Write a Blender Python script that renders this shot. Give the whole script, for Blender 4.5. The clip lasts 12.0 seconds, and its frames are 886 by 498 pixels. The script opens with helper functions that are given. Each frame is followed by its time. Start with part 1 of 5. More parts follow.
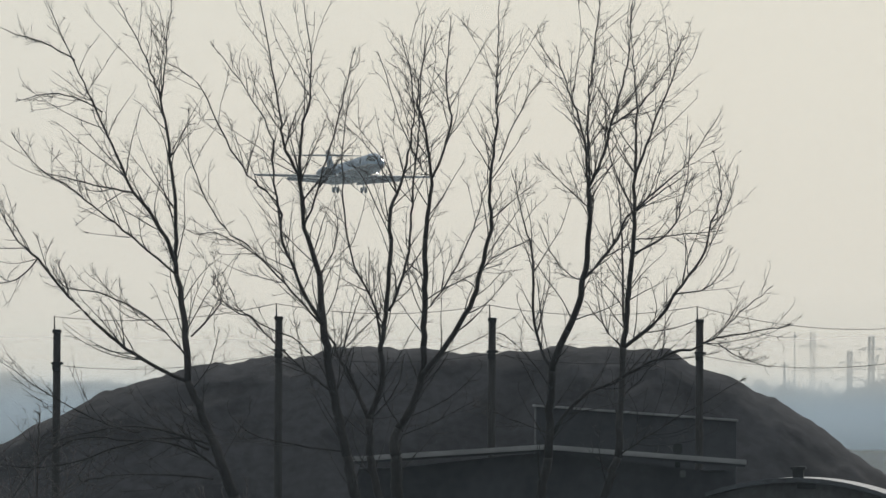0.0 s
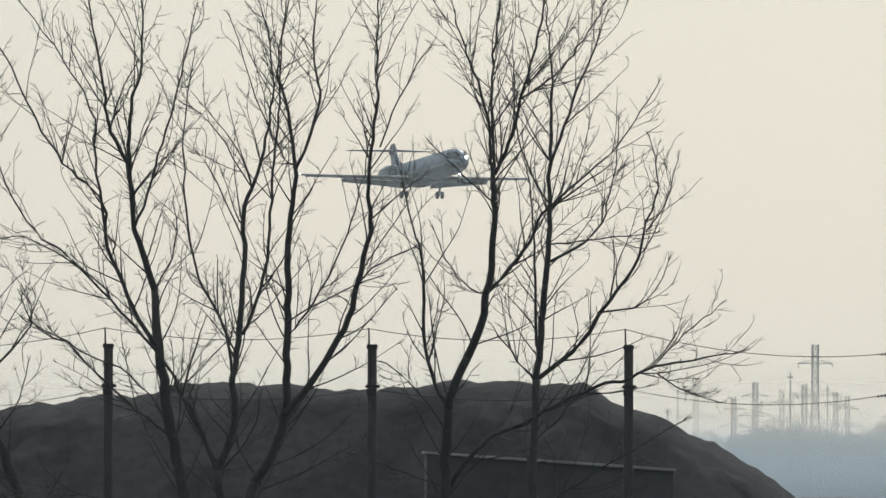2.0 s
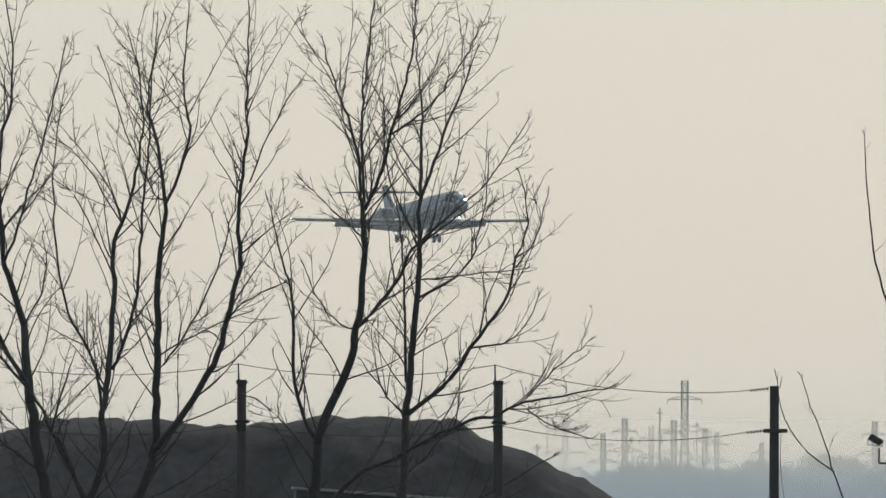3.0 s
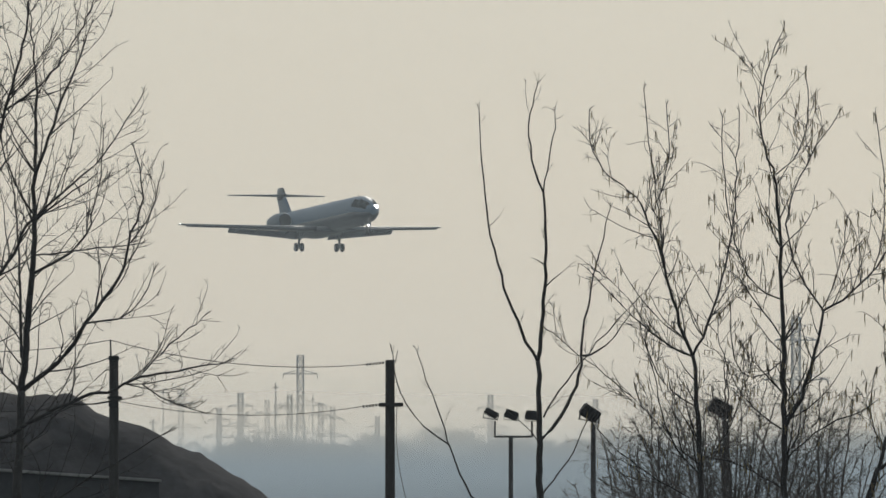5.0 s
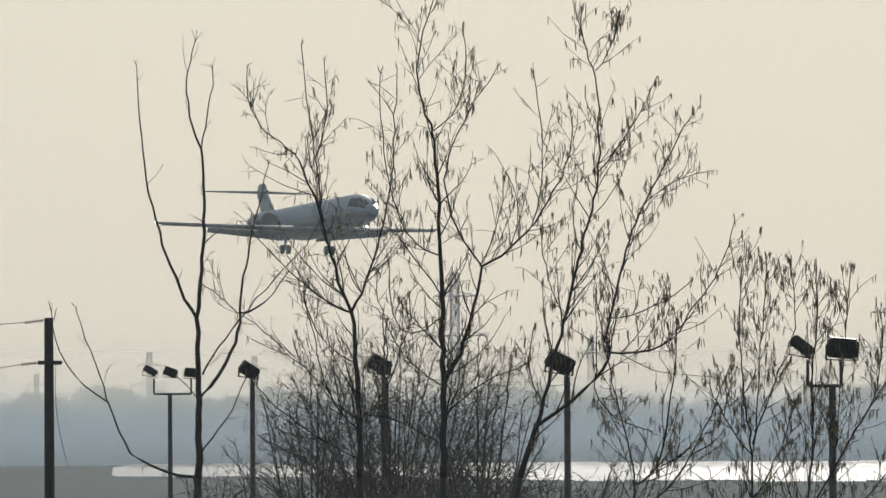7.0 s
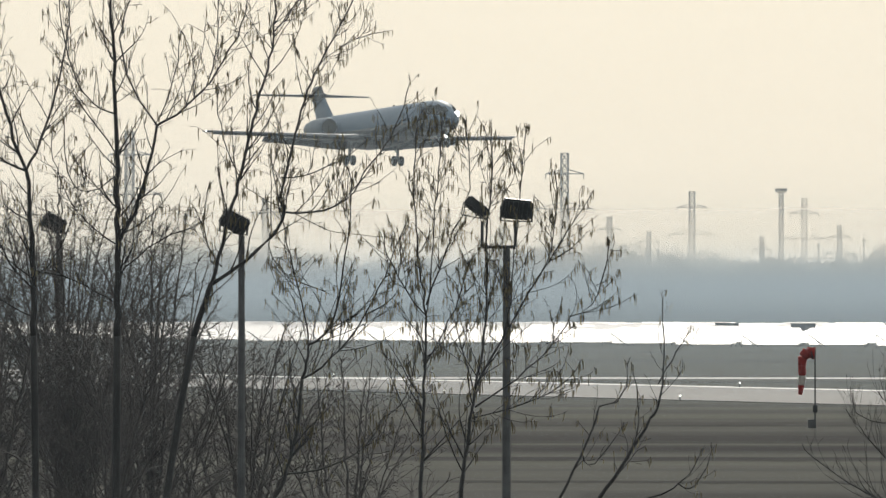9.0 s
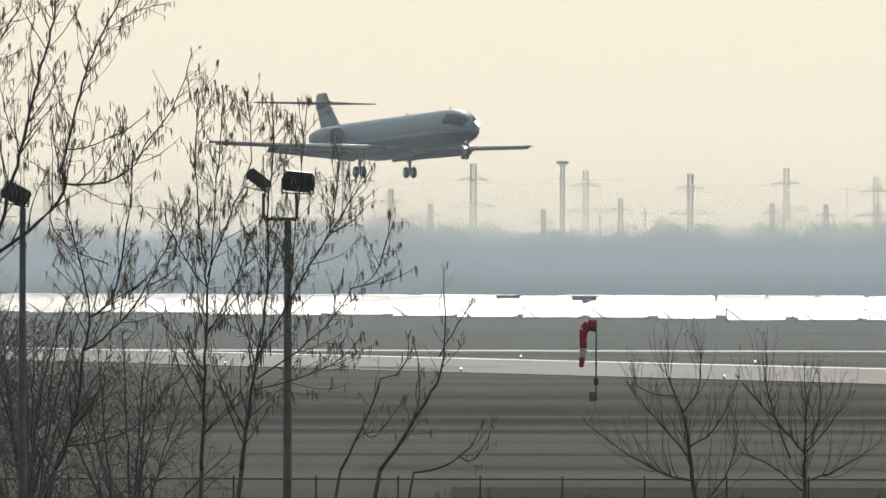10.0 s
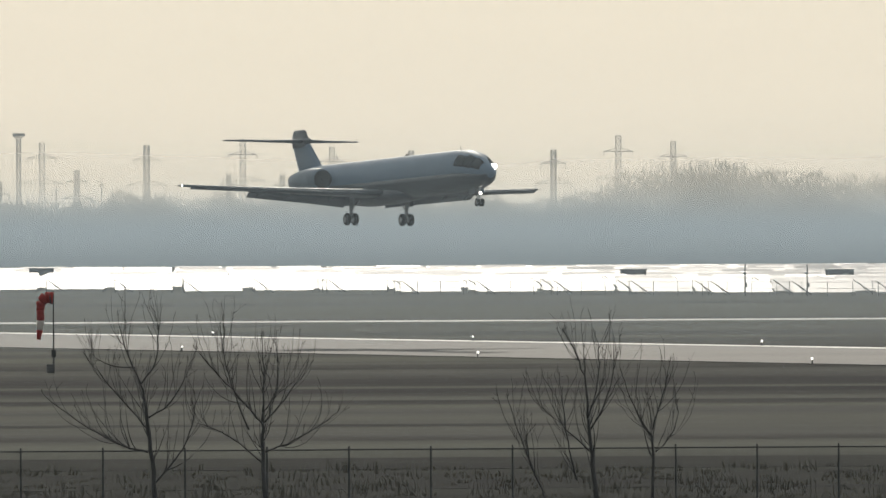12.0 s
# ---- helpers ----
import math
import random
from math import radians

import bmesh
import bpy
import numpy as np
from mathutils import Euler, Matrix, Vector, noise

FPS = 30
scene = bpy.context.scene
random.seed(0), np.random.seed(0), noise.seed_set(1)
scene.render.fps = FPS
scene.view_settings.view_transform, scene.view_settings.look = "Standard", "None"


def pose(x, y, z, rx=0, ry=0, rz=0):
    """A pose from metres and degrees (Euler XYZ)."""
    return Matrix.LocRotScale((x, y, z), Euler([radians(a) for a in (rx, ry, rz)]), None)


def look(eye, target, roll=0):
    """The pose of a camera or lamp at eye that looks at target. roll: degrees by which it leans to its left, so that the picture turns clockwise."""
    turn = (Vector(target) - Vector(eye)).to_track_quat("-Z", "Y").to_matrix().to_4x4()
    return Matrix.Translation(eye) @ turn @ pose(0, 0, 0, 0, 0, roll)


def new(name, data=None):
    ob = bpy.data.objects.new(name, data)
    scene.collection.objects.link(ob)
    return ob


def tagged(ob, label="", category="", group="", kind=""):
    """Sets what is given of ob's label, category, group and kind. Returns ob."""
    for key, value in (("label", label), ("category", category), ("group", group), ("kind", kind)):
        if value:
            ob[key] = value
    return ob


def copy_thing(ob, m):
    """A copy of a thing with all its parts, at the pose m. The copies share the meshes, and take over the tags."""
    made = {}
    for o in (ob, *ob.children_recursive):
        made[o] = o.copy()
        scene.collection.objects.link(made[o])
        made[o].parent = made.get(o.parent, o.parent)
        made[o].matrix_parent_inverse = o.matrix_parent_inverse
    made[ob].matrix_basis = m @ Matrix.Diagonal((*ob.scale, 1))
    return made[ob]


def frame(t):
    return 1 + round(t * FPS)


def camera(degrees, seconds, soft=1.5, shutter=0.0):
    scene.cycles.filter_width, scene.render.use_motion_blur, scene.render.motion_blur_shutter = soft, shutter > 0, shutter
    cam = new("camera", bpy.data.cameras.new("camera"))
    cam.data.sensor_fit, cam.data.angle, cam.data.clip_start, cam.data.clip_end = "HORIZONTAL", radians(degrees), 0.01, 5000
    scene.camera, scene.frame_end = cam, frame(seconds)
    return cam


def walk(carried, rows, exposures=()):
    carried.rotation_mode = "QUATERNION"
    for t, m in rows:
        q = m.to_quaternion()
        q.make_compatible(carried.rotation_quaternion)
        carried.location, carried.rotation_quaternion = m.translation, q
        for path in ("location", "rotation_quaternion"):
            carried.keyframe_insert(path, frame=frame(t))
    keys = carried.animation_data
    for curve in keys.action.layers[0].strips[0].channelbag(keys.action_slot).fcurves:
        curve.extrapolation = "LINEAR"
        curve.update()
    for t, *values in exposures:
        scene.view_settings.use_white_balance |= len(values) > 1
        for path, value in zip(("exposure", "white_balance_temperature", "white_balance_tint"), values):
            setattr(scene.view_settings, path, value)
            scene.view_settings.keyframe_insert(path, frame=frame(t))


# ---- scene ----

# ---- camera: a long lens on a raised bank, panning after the aircraft ----
EYE_Z = 10.0
cam = camera(4.35, 12.0, soft=1.5)
# seconds, east, north, turn to the right, tilt up, lean (degrees)
PATH = [
    (0.0, 3.95, -47.03, -5.0236, 0.7928, 0.391),
    (0.1, 3.62, -43.15, -5.0141, 0.7858, 0.355),
    (0.2, 3.30, -39.26, -5.0052, 0.7786, 0.318),
    (0.3, 2.97, -35.38, -4.9960, 0.7715, 0.282),
    (0.4, 2.64, -31.49, -4.9853, 0.7649, 0.247),
    (0.5, 2.32, -27.60, -4.9721, 0.7593, 0.216),
    (0.6, 1.99, -23.72, -4.9576, 0.7515, 0.185),
    (0.7, 1.67, -19.83, -4.9425, 0.7411, 0.154),
    (0.8, 1.34, -15.94, -4.9250, 0.7331, 0.126),
    (0.9, 1.01, -12.06, -4.9030, 0.7321, 0.104),
    (1.0, 0.69, -8.27, -4.8745, 0.7431, 0.092),
    (1.1, 0.44, -5.18, -4.8373, 0.7712, 0.094),
    (1.2, 0.25, -2.99, -4.7928, 0.8133, 0.108),
    (1.3, 0.13, -1.49, -4.7442, 0.8614, 0.126),
    (1.4, 0.04, -0.50, -4.6948, 0.9077, 0.145),
    (1.5, 0.00, -0.00, -4.6478, 0.9443, 0.156),
    (2, 0.00, -0.00, -4.4275, 1.0338, 0.153),
    (2.5, 0.00, -0.00, -4.1619, 1.0981, 0.192),
    (2.7, 0.00, -0.00, -4.0203, 1.2176, 0.223),
    (4.3, 0.00, -0.00, -2.6535, 1.0975, 0.114),
    (4.5, 0.00, -0.00, -2.4664, 1.0840, 0.110),
    (5, 0.00, -0.00, -1.8975, 1.0886, -0.033),
    (5.5, 0.00, -0.00, -1.3057, 1.0487, -0.045),
    (6, 0.00, -0.00, -0.9723, 1.0029, -0.139),
    (6.5, 0.00, -0.00, -0.7227, 0.9774, -0.257),
    (6.7, 0.00, -0.00, -0.5089, 0.9561, -0.302),
    (8.3, 0.00, -0.00, 0.6005, 0.2998, 0.007),
    (8.5, 0.00, -0.00, 0.7561, 0.2665, 0.028),
    (9, 0.00, -0.00, 1.3755, 0.1786, 0.041),
    (9.5, 0.00, -0.00, 1.9993, 0.0837, 0.191),
    (10, 0.00, -0.00, 2.4498, 0.0439, 0.130),
    (10.5, 0.00, -0.00, 3.0497, 0.0522, 0.032),
    (11, 0.00, -0.00, 3.6267, 0.0459, 0.019),
    (11.5, 0.00, -0.00, 4.3347, 0.0377, -0.159),
    (12, 0.00, -0.00, 5.1174, -0.1007, -0.280),
]

walk(cam, [(t, pose(x, y, EYE_Z, 90 + tilt, 0, -turn) @ pose(0, 0, 0, 0, 0, lean)) for t, x, y, turn, tilt, lean in PATH],
     exposures=[(0, -0.23, 6330, 10), (1.5, -0.1, 6400, 10), (2.5, -0.23, 6450, 10), (4.3, -0.45, 6500, 10), (5.5, -0.48, 6500, 10), (6, -0.49, 6500, 10), (6.5, -0.37, 6530, 10), (8.3, -0.02, 6750, 10), (9.5, 0.06, 6700, 10), (10.5, 0.02, 6740, 10), (12, -0.1, 6830, 10)])

# ---- daylight: a hazy low sun ahead of the camera ----
SUN_EL, SUN_AZ = 24.0, 4.0
world = bpy.data.worlds.new("world")
scene.world = world
world.use_nodes = True
wn = world.node_tree.nodes
wl = world.node_tree.links
sky = wn.new("ShaderNodeTexSky")
sky.sky_type = "NISHITA"
sky.sun_disc = False
sky.sun_elevation, sky.sun_rotation = radians(SUN_EL), radians(SUN_AZ)
sky.air_density, sky.dust_density, sky.ozone_density = 1.0, 2.0, 1.0
# thin high haze that is brightest towards the sun
_s = Vector((math.sin(radians(SUN_AZ)) * math.cos(radians(SUN_EL)), math.cos(radians(SUN_AZ)) * math.cos(radians(SUN_EL)), math.sin(radians(SUN_EL))))
coord = wn.new("ShaderNodeTexCoord")
toward = wn.new("ShaderNodeVectorMath")
toward.operation = "DOT_PRODUCT"
toward.inputs[1].default_value = _s
wl.new(coord.outputs["Generated"], toward.inputs[0])
glow = wn.new("ShaderNodeMapRange")
glow.inputs["From Min"].default_value, glow.inputs["From Max"].default_value = -0.6, 0.90
glow.inputs["To Min"].default_value, glow.inputs["To Max"].default_value = 0.34, 1.0
wl.new(toward.outputs["Value"], glow.inputs["Value"])
cloud = wn.new("ShaderNodeTexNoise")
cloud.inputs["Scale"].default_value, cloud.inputs["Detail"].default_value = 14.0, 3
cmap = wn.new("ShaderNodeMapping")
cmap.inputs["Scale"].default_value = (1, 1, 3.0)
wl.new(coord.outputs["Generated"], cmap.inputs[0])
wl.new(cmap.outputs[0], cloud.inputs["Vector"])
tone = wn.new("ShaderNodeMix")
tone.data_type = "RGBA"
tone.inputs[6].default_value, tone.inputs[7].default_value = (6.45, 6.95, 6.8, 1), (6.85, 7.1, 6.7, 1)
wl.new(cloud.outputs[0], tone.inputs[0])
haze = wn.new("ShaderNodeVectorMath")
haze.operation = "SCALE"
wl.new(tone.outputs[2], haze.inputs[0])
wl.new(glow.outputs[0], haze.inputs["Scale"])
veil = wn.new("ShaderNodeMix")
veil.data_type = "RGBA"
veil.inputs[0].default_value = 0.88
wl.new(sky.outputs[0], veil.inputs[6])
wl.new(haze.outputs[0], veil.inputs[7])
wl.new(veil.outputs[2], wn["Background"].inputs[0])
wn["Background"].inputs[1].default_value = 0.10
sun_data = bpy.data.lights.new("sun", "SUN")
sun_data.energy, sun_data.angle, sun_data.color = 1.3, radians(1.5), (1.0, 0.95, 0.87)
sun = new("sun", sun_data)
sun.matrix_world = look(_s * 100, (0, 0, 0))


# ---- materials ----
def mat(name, color, rough=0.8, metal=0.0, vary=0.3, scale=2.0, fine=12.0, bump=0.0, tint=None, stretch=(1, 1, 1), spec=0.5, emit=None, through_light=0.0):
    """A surface with broad stains and fine grain, at the size of the real thing (scale and fine: patches per metre)."""
    m = bpy.data.materials.new(name)
    m.use_nodes = True
    n, l = m.node_tree.nodes, m.node_tree.links
    b = n["Principled BSDF"]
    b.inputs["Roughness"].default_value, b.inputs["Metallic"].default_value = rough, metal
    b.inputs["Specular IOR Level"].default_value = spec
    co = n.new("ShaderNodeTexCoord")
    mp = n.new("ShaderNodeMapping")
    mp.inputs["Scale"].default_value = stretch
    l.new(co.outputs["Object"], mp.inputs[0])
    n1, n2 = n.new("ShaderNodeTexNoise"), n.new("ShaderNodeTexNoise")
    n1.inputs["Scale"].default_value, n2.inputs["Scale"].default_value = scale, fine
    n1.inputs["Detail"].default_value, n2.inputs["Detail"].default_value = 6, 4
    for t in (n1, n2):
        l.new(mp.outputs[0], t.inputs["Vector"])
    r1 = n.new("ShaderNodeMapRange")
    r1.inputs["From Min"].default_value, r1.inputs["From Max"].default_value = 0.43, 0.57
    l.new(n1.outputs[0], r1.inputs["Value"])
    mix = n.new("ShaderNodeMix")
    mix.data_type = "RGBA"
    other = tint or tuple(c * (1 - vary) for c in color)
    mix.inputs[6].default_value, mix.inputs[7].default_value = (*color, 1), (*other, 1)
    l.new(r1.outputs[0], mix.inputs[0])
    grain = n.new("ShaderNodeMix")
    grain.data_type, grain.blend_type = "RGBA", "MULTIPLY"
    grain.inputs[0].default_value = min(1.0, vary * 1.5)
    l.new(mix.outputs[2], grain.inputs[6])
    ramp = n.new("ShaderNodeValToRGB")
    ramp.color_ramp.elements[0].position, ramp.color_ramp.elements[1].position = 0.3, 0.6
    ramp.color_ramp.elements[0].color = (0.5, 0.5, 0.5, 1)
    l.new(n2.outputs[0], ramp.inputs[0])
    l.new(ramp.outputs[0], grain.inputs[7])
    l.new(grain.outputs[2], b.inputs["Base Color"])
    if bump:
        bp = n.new("ShaderNodeBump")
        bp.inputs["Strength"].default_value = bump
        l.new(n2.outputs[0], bp.inputs["Height"])
        l.new(bp.outputs[0], b.inputs["Normal"])
    if emit:
        b.inputs["Emission Color"].default_value, b.inputs["Emission Strength"].default_value = (*emit[0], 1), emit[1]
    if through_light:
        tr, ms = n.new("ShaderNodeBsdfTranslucent"), n.new("ShaderNodeMixShader")
        l.new(grain.outputs[2], tr.inputs[0])
        ms.inputs[0].default_value = through_light
        l.new(b.outputs[0], ms.inputs[1])
        l.new(tr.outputs[0], ms.inputs[2])
        l.new(ms.outputs[0], n["Material Output"].inputs[0])
    return m


BARK = mat("bark", (0.072, 0.066, 0.066), 0.9, vary=0.4, scale=1.5, fine=25, bump=0.5, stretch=(1, 1, 0.3))
TWIG = mat("twig", (0.072, 0.062, 0.057), 0.7, vary=0.3, scale=2, fine=30)
# willow wood, lighter than the other twigs to imitate haze over the thicket
WILLOWTWIG = mat("hazed_willow_twig", (0.15, 0.13, 0.125), 0.7, vary=0.35, scale=1.5, fine=30)
CATKIN = mat("catkin", (0.36, 0.29, 0.15), 0.9, vary=0.4, scale=4, fine=40, through_light=0.5)
SOIL = mat("soil", (0.092, 0.090, 0.098), 1.0, vary=0.3, scale=0.45, fine=4.0, bump=0.6, spec=0.05)
GRASS = mat("grass", (0.066, 0.070, 0.052), 0.95, vary=0.16, scale=0.022, fine=0.05, tint=(0.036, 0.037, 0.033), stretch=(0.10, 1, 1), spec=0.1)
VERGE = mat("rough_verge", (0.034, 0.035, 0.027), 1.0, vary=0.45, scale=0.12, fine=0.9, tint=(0.020, 0.020, 0.018), stretch=(0.3, 1, 1), spec=0.05)
PLOUGH = mat("mown_field_strip", (0.052, 0.050, 0.046), 1.0, vary=0.25, scale=0.03, fine=0.08, tint=(0.027, 0.026, 0.027), stretch=(0.08, 1, 1), spec=0.05)
DRYGRASS = mat("dry_grass", (0.16, 0.145, 0.10), 0.95, vary=0.4, scale=0.5, fine=5, through_light=0.3)
RUNWAY = mat("runway_concrete", (0.105, 0.101, 0.098), 0.75, vary=0.2, scale=0.02, fine=0.3, stretch=(0.3, 1, 1), spec=0.3)
MARKING = mat("marking_paint", (0.74, 0.73, 0.70), 0.6, vary=0.25, scale=0.05, fine=1.0)
PANEL = mat("solar_glass", (0.03, 0.035, 0.05), 0.40, vary=0.3, scale=0.4, fine=3.0, spec=1.0)
STEEL = mat("galvanised_steel", (0.34, 0.35, 0.36), 0.5, 0.7, vary=0.3, scale=1, fine=14)
DARKSTEEL = mat("dark_painted_steel", (0.05, 0.052, 0.055), 0.5, 0.2, vary=0.3, scale=2, fine=20)
WOODPOLE = mat("pole_timber", (0.098, 0.093, 0.093), 0.9, vary=0.4, scale=1.0, fine=18, bump=0.4, stretch=(1, 1, 0.1))
CONCRETE = mat("weathered_concrete", (0.16, 0.16, 0.165), 0.85, vary=0.3, scale=0.8, fine=8, bump=0.2)
WIRE = mat("cable_metal", (0.06, 0.06, 0.06), 0.6, 0.4, vary=0.1)
GLASS_L = mat("lamp_glass", (0.12, 0.12, 0.12), 0.12, vary=0.1, spec=0.8)
# white body paint toned down to blue-grey, with its shade in the colour
SHADEDWHITE = mat("aircraft_white_in_shade", (0.135, 0.21, 0.31), 0.5, vary=0.08, scale=0.5, fine=3, spec=0.3)
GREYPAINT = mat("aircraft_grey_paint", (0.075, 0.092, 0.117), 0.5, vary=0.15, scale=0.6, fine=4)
DARKBAND = mat("aircraft_dark_tone", (0.052, 0.064, 0.082), 0.45, vary=0.15, scale=0.5, fine=3)
COCKPIT = mat("cockpit_glass", (0.02, 0.022, 0.025), 0.8, vary=0.1, spec=0.03)
TYRE = mat("tyre_rubber", (0.025, 0.025, 0.026), 0.8, vary=0.2)
# engines take over the body's shaded blue-grey tone
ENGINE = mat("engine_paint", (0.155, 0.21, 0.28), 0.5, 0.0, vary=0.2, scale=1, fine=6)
# near-black that paints in the shade inside the engine mouths
INTAKESHADE = mat("intake_shade", (0.012, 0.012, 0.013), 0.7, vary=0.1)
LANDLIGHT = mat("landing_light", (0.9, 0.9, 0.9), 0.2, vary=0.05, emit=((1.0, 0.98, 0.92), 14.0))
EDGELIGHT = mat("runway_light", (0.9, 0.9, 0.9), 0.2, vary=0.05, emit=((1.0, 0.98, 0.92), 3.0))
SOCKRED = mat("windsock_red", (0.62, 0.06, 0.05), 0.8, vary=0.2, scale=1.5, fine=8, through_light=0.45)
SOCKWHITE = mat("windsock_white", (0.78, 0.75, 0.72), 0.8, vary=0.15, scale=1.5, fine=8, through_light=0.45)
# far steel, lightened to stand in for the haze before it
HAZEDSTEEL = mat("haze_paled_steel", (0.60, 0.60, 0.60), 0.6, 0.2, vary=0.2, scale=0.2, fine=2)
ROADGREY = mat("pale_road", (0.40, 0.39, 0.37), 0.7, vary=0.2, scale=0.05, fine=0.8)
WOODS = mat("winter_woods", (0.16, 0.165, 0.165), 0.95, vary=0.35, scale=0.03, fine=0.5, through_light=0.12)
ROUNDROOF = mat("dull_zinc_roof", (0.16, 0.17, 0.19), 0.7, vary=0.25, scale=0.8, fine=6)
ROOFMETAL = mat("roof_sheet", (0.10, 0.105, 0.115), 0.7, 0.0, vary=0.25, scale=0.4, fine=4)
TRIM = mat("pale_roof_trim", (0.55, 0.55, 0.56), 0.75, vary=0.2, scale=1, fine=8)
WALLPAINT = mat("dull_wall_sheet", (0.105, 0.11, 0.125), 0.7, vary=0.25, scale=0.5, fine=5)


# ---- building helpers ----
def bm_object(name, bm, material, parent=None, label="", smooth=False):
    me = bpy.data.meshes.new(name)
    bm.to_mesh(me)
    bm.free()
    me.materials.append(material)
    if smooth:
        me.polygons.foreach_set("use_smooth", [True] * len(me.polygons))
    ob = new(name, me)
    if parent:
        ob.parent = parent
    if label:
        tagged(ob, label)
    return ob


def part(name, bm, material, parent, label="", smooth=False):
    return bm_object(name, bm, material, parent, label, smooth)


def raw(name, verts, faces, material, parent=None, label="", smooth=False):
    me = bpy.data.meshes.new(name)
    me.from_pydata(verts, [], faces)
    me.materials.append(material)
    if smooth:
        me.polygons.foreach_set("use_smooth", [True] * len(me.polygons))
    ob = new(name, me)
    if parent:
        ob.parent = parent
    if label:
        tagged(ob, label)
    return ob


def thing(name, m, label, category, group="", kind=""):
    ob = new(name)
    ob.empty_display_size = 0.2
    ob.matrix_basis = m
    return tagged(ob, label, category, group, kind)


def box(bm, x, y, z, sx, sy, sz, bevel=0.0, turn=None):
    m = Matrix.Translation((x, y, z)) @ (turn or Matrix()) @ Matrix.Diagonal((sx, sy, sz, 1))
    vs = bmesh.ops.create_cube(bm, size=1.0, matrix=m)["verts"]
    if bevel:
        es = list({e for v in vs for e in v.link_edges})
        bmesh.ops.bevel(bm, geom=es, offset=bevel, segments=2, affect="EDGES")
    return bm


def rod(bm, a, b, r0, r1=None, sides=8):
    """A tapered bar from a to b."""
    a, b = Vector(a), Vector(b)
    d = b - a
    m = Matrix.Translation((a + b) / 2) @ d.to_track_quat("Z", "Y").to_matrix().to_4x4()
    bmesh.ops.create_cone(bm, cap_ends=True, segments=sides, radius1=r0, radius2=r0 if r1 is None else r1, depth=d.length, matrix=m)
    return bm


def tube(V, Fc, pts, radii, sides):
    """Append a tube along pts to the lists of vertices and faces."""
    k = len(V)
    n = len(pts)
    for i, p in enumerate(pts):
        d = (pts[min(i + 1, n - 1)] - pts[max(i - 1, 0)]).normalized()
        u = d.orthogonal().normalized()
        v = d.cross(u)
        for s in range(sides):
            a = 2 * math.pi * s / sides
            V.append(p + (u * math.cos(a) + v * math.sin(a)) * radii[i])
    for i in range(n - 1):
        for s in range(sides):
            a, b = k + i * sides + s, k + i * sides + (s + 1) % sides
            Fc.append((a, b, b + sides, a + sides))
    Fc.append(tuple(k + (n - 1) * sides + s for s in range(sides)))
    Fc.append(tuple(k + s for s in reversed(range(sides))))


# ---- where things stand: bearings in degrees, distances and heights in metres ----
POLES = [(-7.415, 200, 11.66, 0), (-6.069, 200, 11.97, 0), (-4.774, 200, 11.97, 0), (-3.514, 200, 11.97, 0), (-2.158, 200, 11.90, 1)]
FLOODS = [(-1.565, 330, 11.58, [(-0.55, 0.04, 30, 78, 0.44, 0), (0.02, 0, 20, 0, 0.42, 0), (0.62, -0.02, 5, 0, 0.45, 0)]), (-1.16, 290, 11.43, [(-0.08, 0, 30, 20, 0.55, 25)]), (-0.513, 262, 11.4, [(-0.1, 0, 24, 20, 0.58, 25)]), (0.386, 232, 11.26, [(-0.14, 0, 26, 20, 0.62, 22)]), (1.688, 200, 11.28, [(-0.52, 0.06, 38, 80, 0.48, 0), (0.17, 0.03, 5, 10, 0.58, 12)])]
WILLOWS = [(-0.472, 252, 12.6, 3.3, 46), (-0.86, 246, 11.7, 2.4, 20), (-0.056, 246, 11.8, 2.5, 22), (-1.332, 255, 9.0, 2.2, 14), (0.416, 250, 9.9, 2.4, 20), (-0.278, 236, 9.2, 2.8, 20), (0.916, 236, 8.5, 2.4, 14), (-7.577, 190, 10.1, 2.0, 9), (-6.273, 193, 9.2, 1.9, 8), (-4.496, 193, 8.9, 1.9, 8)]
SOCK_AT = (3.203, 819)
HUTS = [(2.77, 2180, 4.3, 1.9, 2.9), (3.145, 2120, 4.3, 1.9, 3.0), (6.051, 1950, 4.1, 1.9, 2.9), (7.064, 1850, 4.2, 1.9, 3.1)]
PYLONS = [(1.973, 3480, 49.79), (2.598, 3480, 38.32), (3.15, 3480, 36.3), (3.664, 3480, 35.46), (4.136, 3480, 37.14), (4.574, 3480, 34.61), (4.963, 3480, 33.26), (5.662, 3480, 33.26), (5.981, 3480, 37.65), (6.251, 3480, 35.79), (2.193, 3380, 29.81), (3.322, 3380, 27.36), (2.387, 3380, 25.72), (4.066, 3380, 26.05), (-2.598, 3480, 44.73), (-2.892, 3480, 33.26), (-3.184, 3480, 34.61), (-2.44, 3380, 28.5), (-1.665, 3480, 32.59), (-0.164, 3480, 56.19), (0.502, 3480, 36.3), (-1.149, 3380, 30.63), (1.665, 3380, 27.36), (-2.762, 3380, 30.3), (-2.651, 3480, 32.59), (-2.498, 3380, 29.65), (-2.998, 3380, 28.17), (-2.22, 3380, 25.72), (-0.749, 3380, 28.17), (5.329, 3380, 27.36), (2.942, 3380, 24.08), (4.33, 3380, 25.72), (4.58, 3380, 25.72)]
MAST_AT = (3.036, 3300, 37.82)
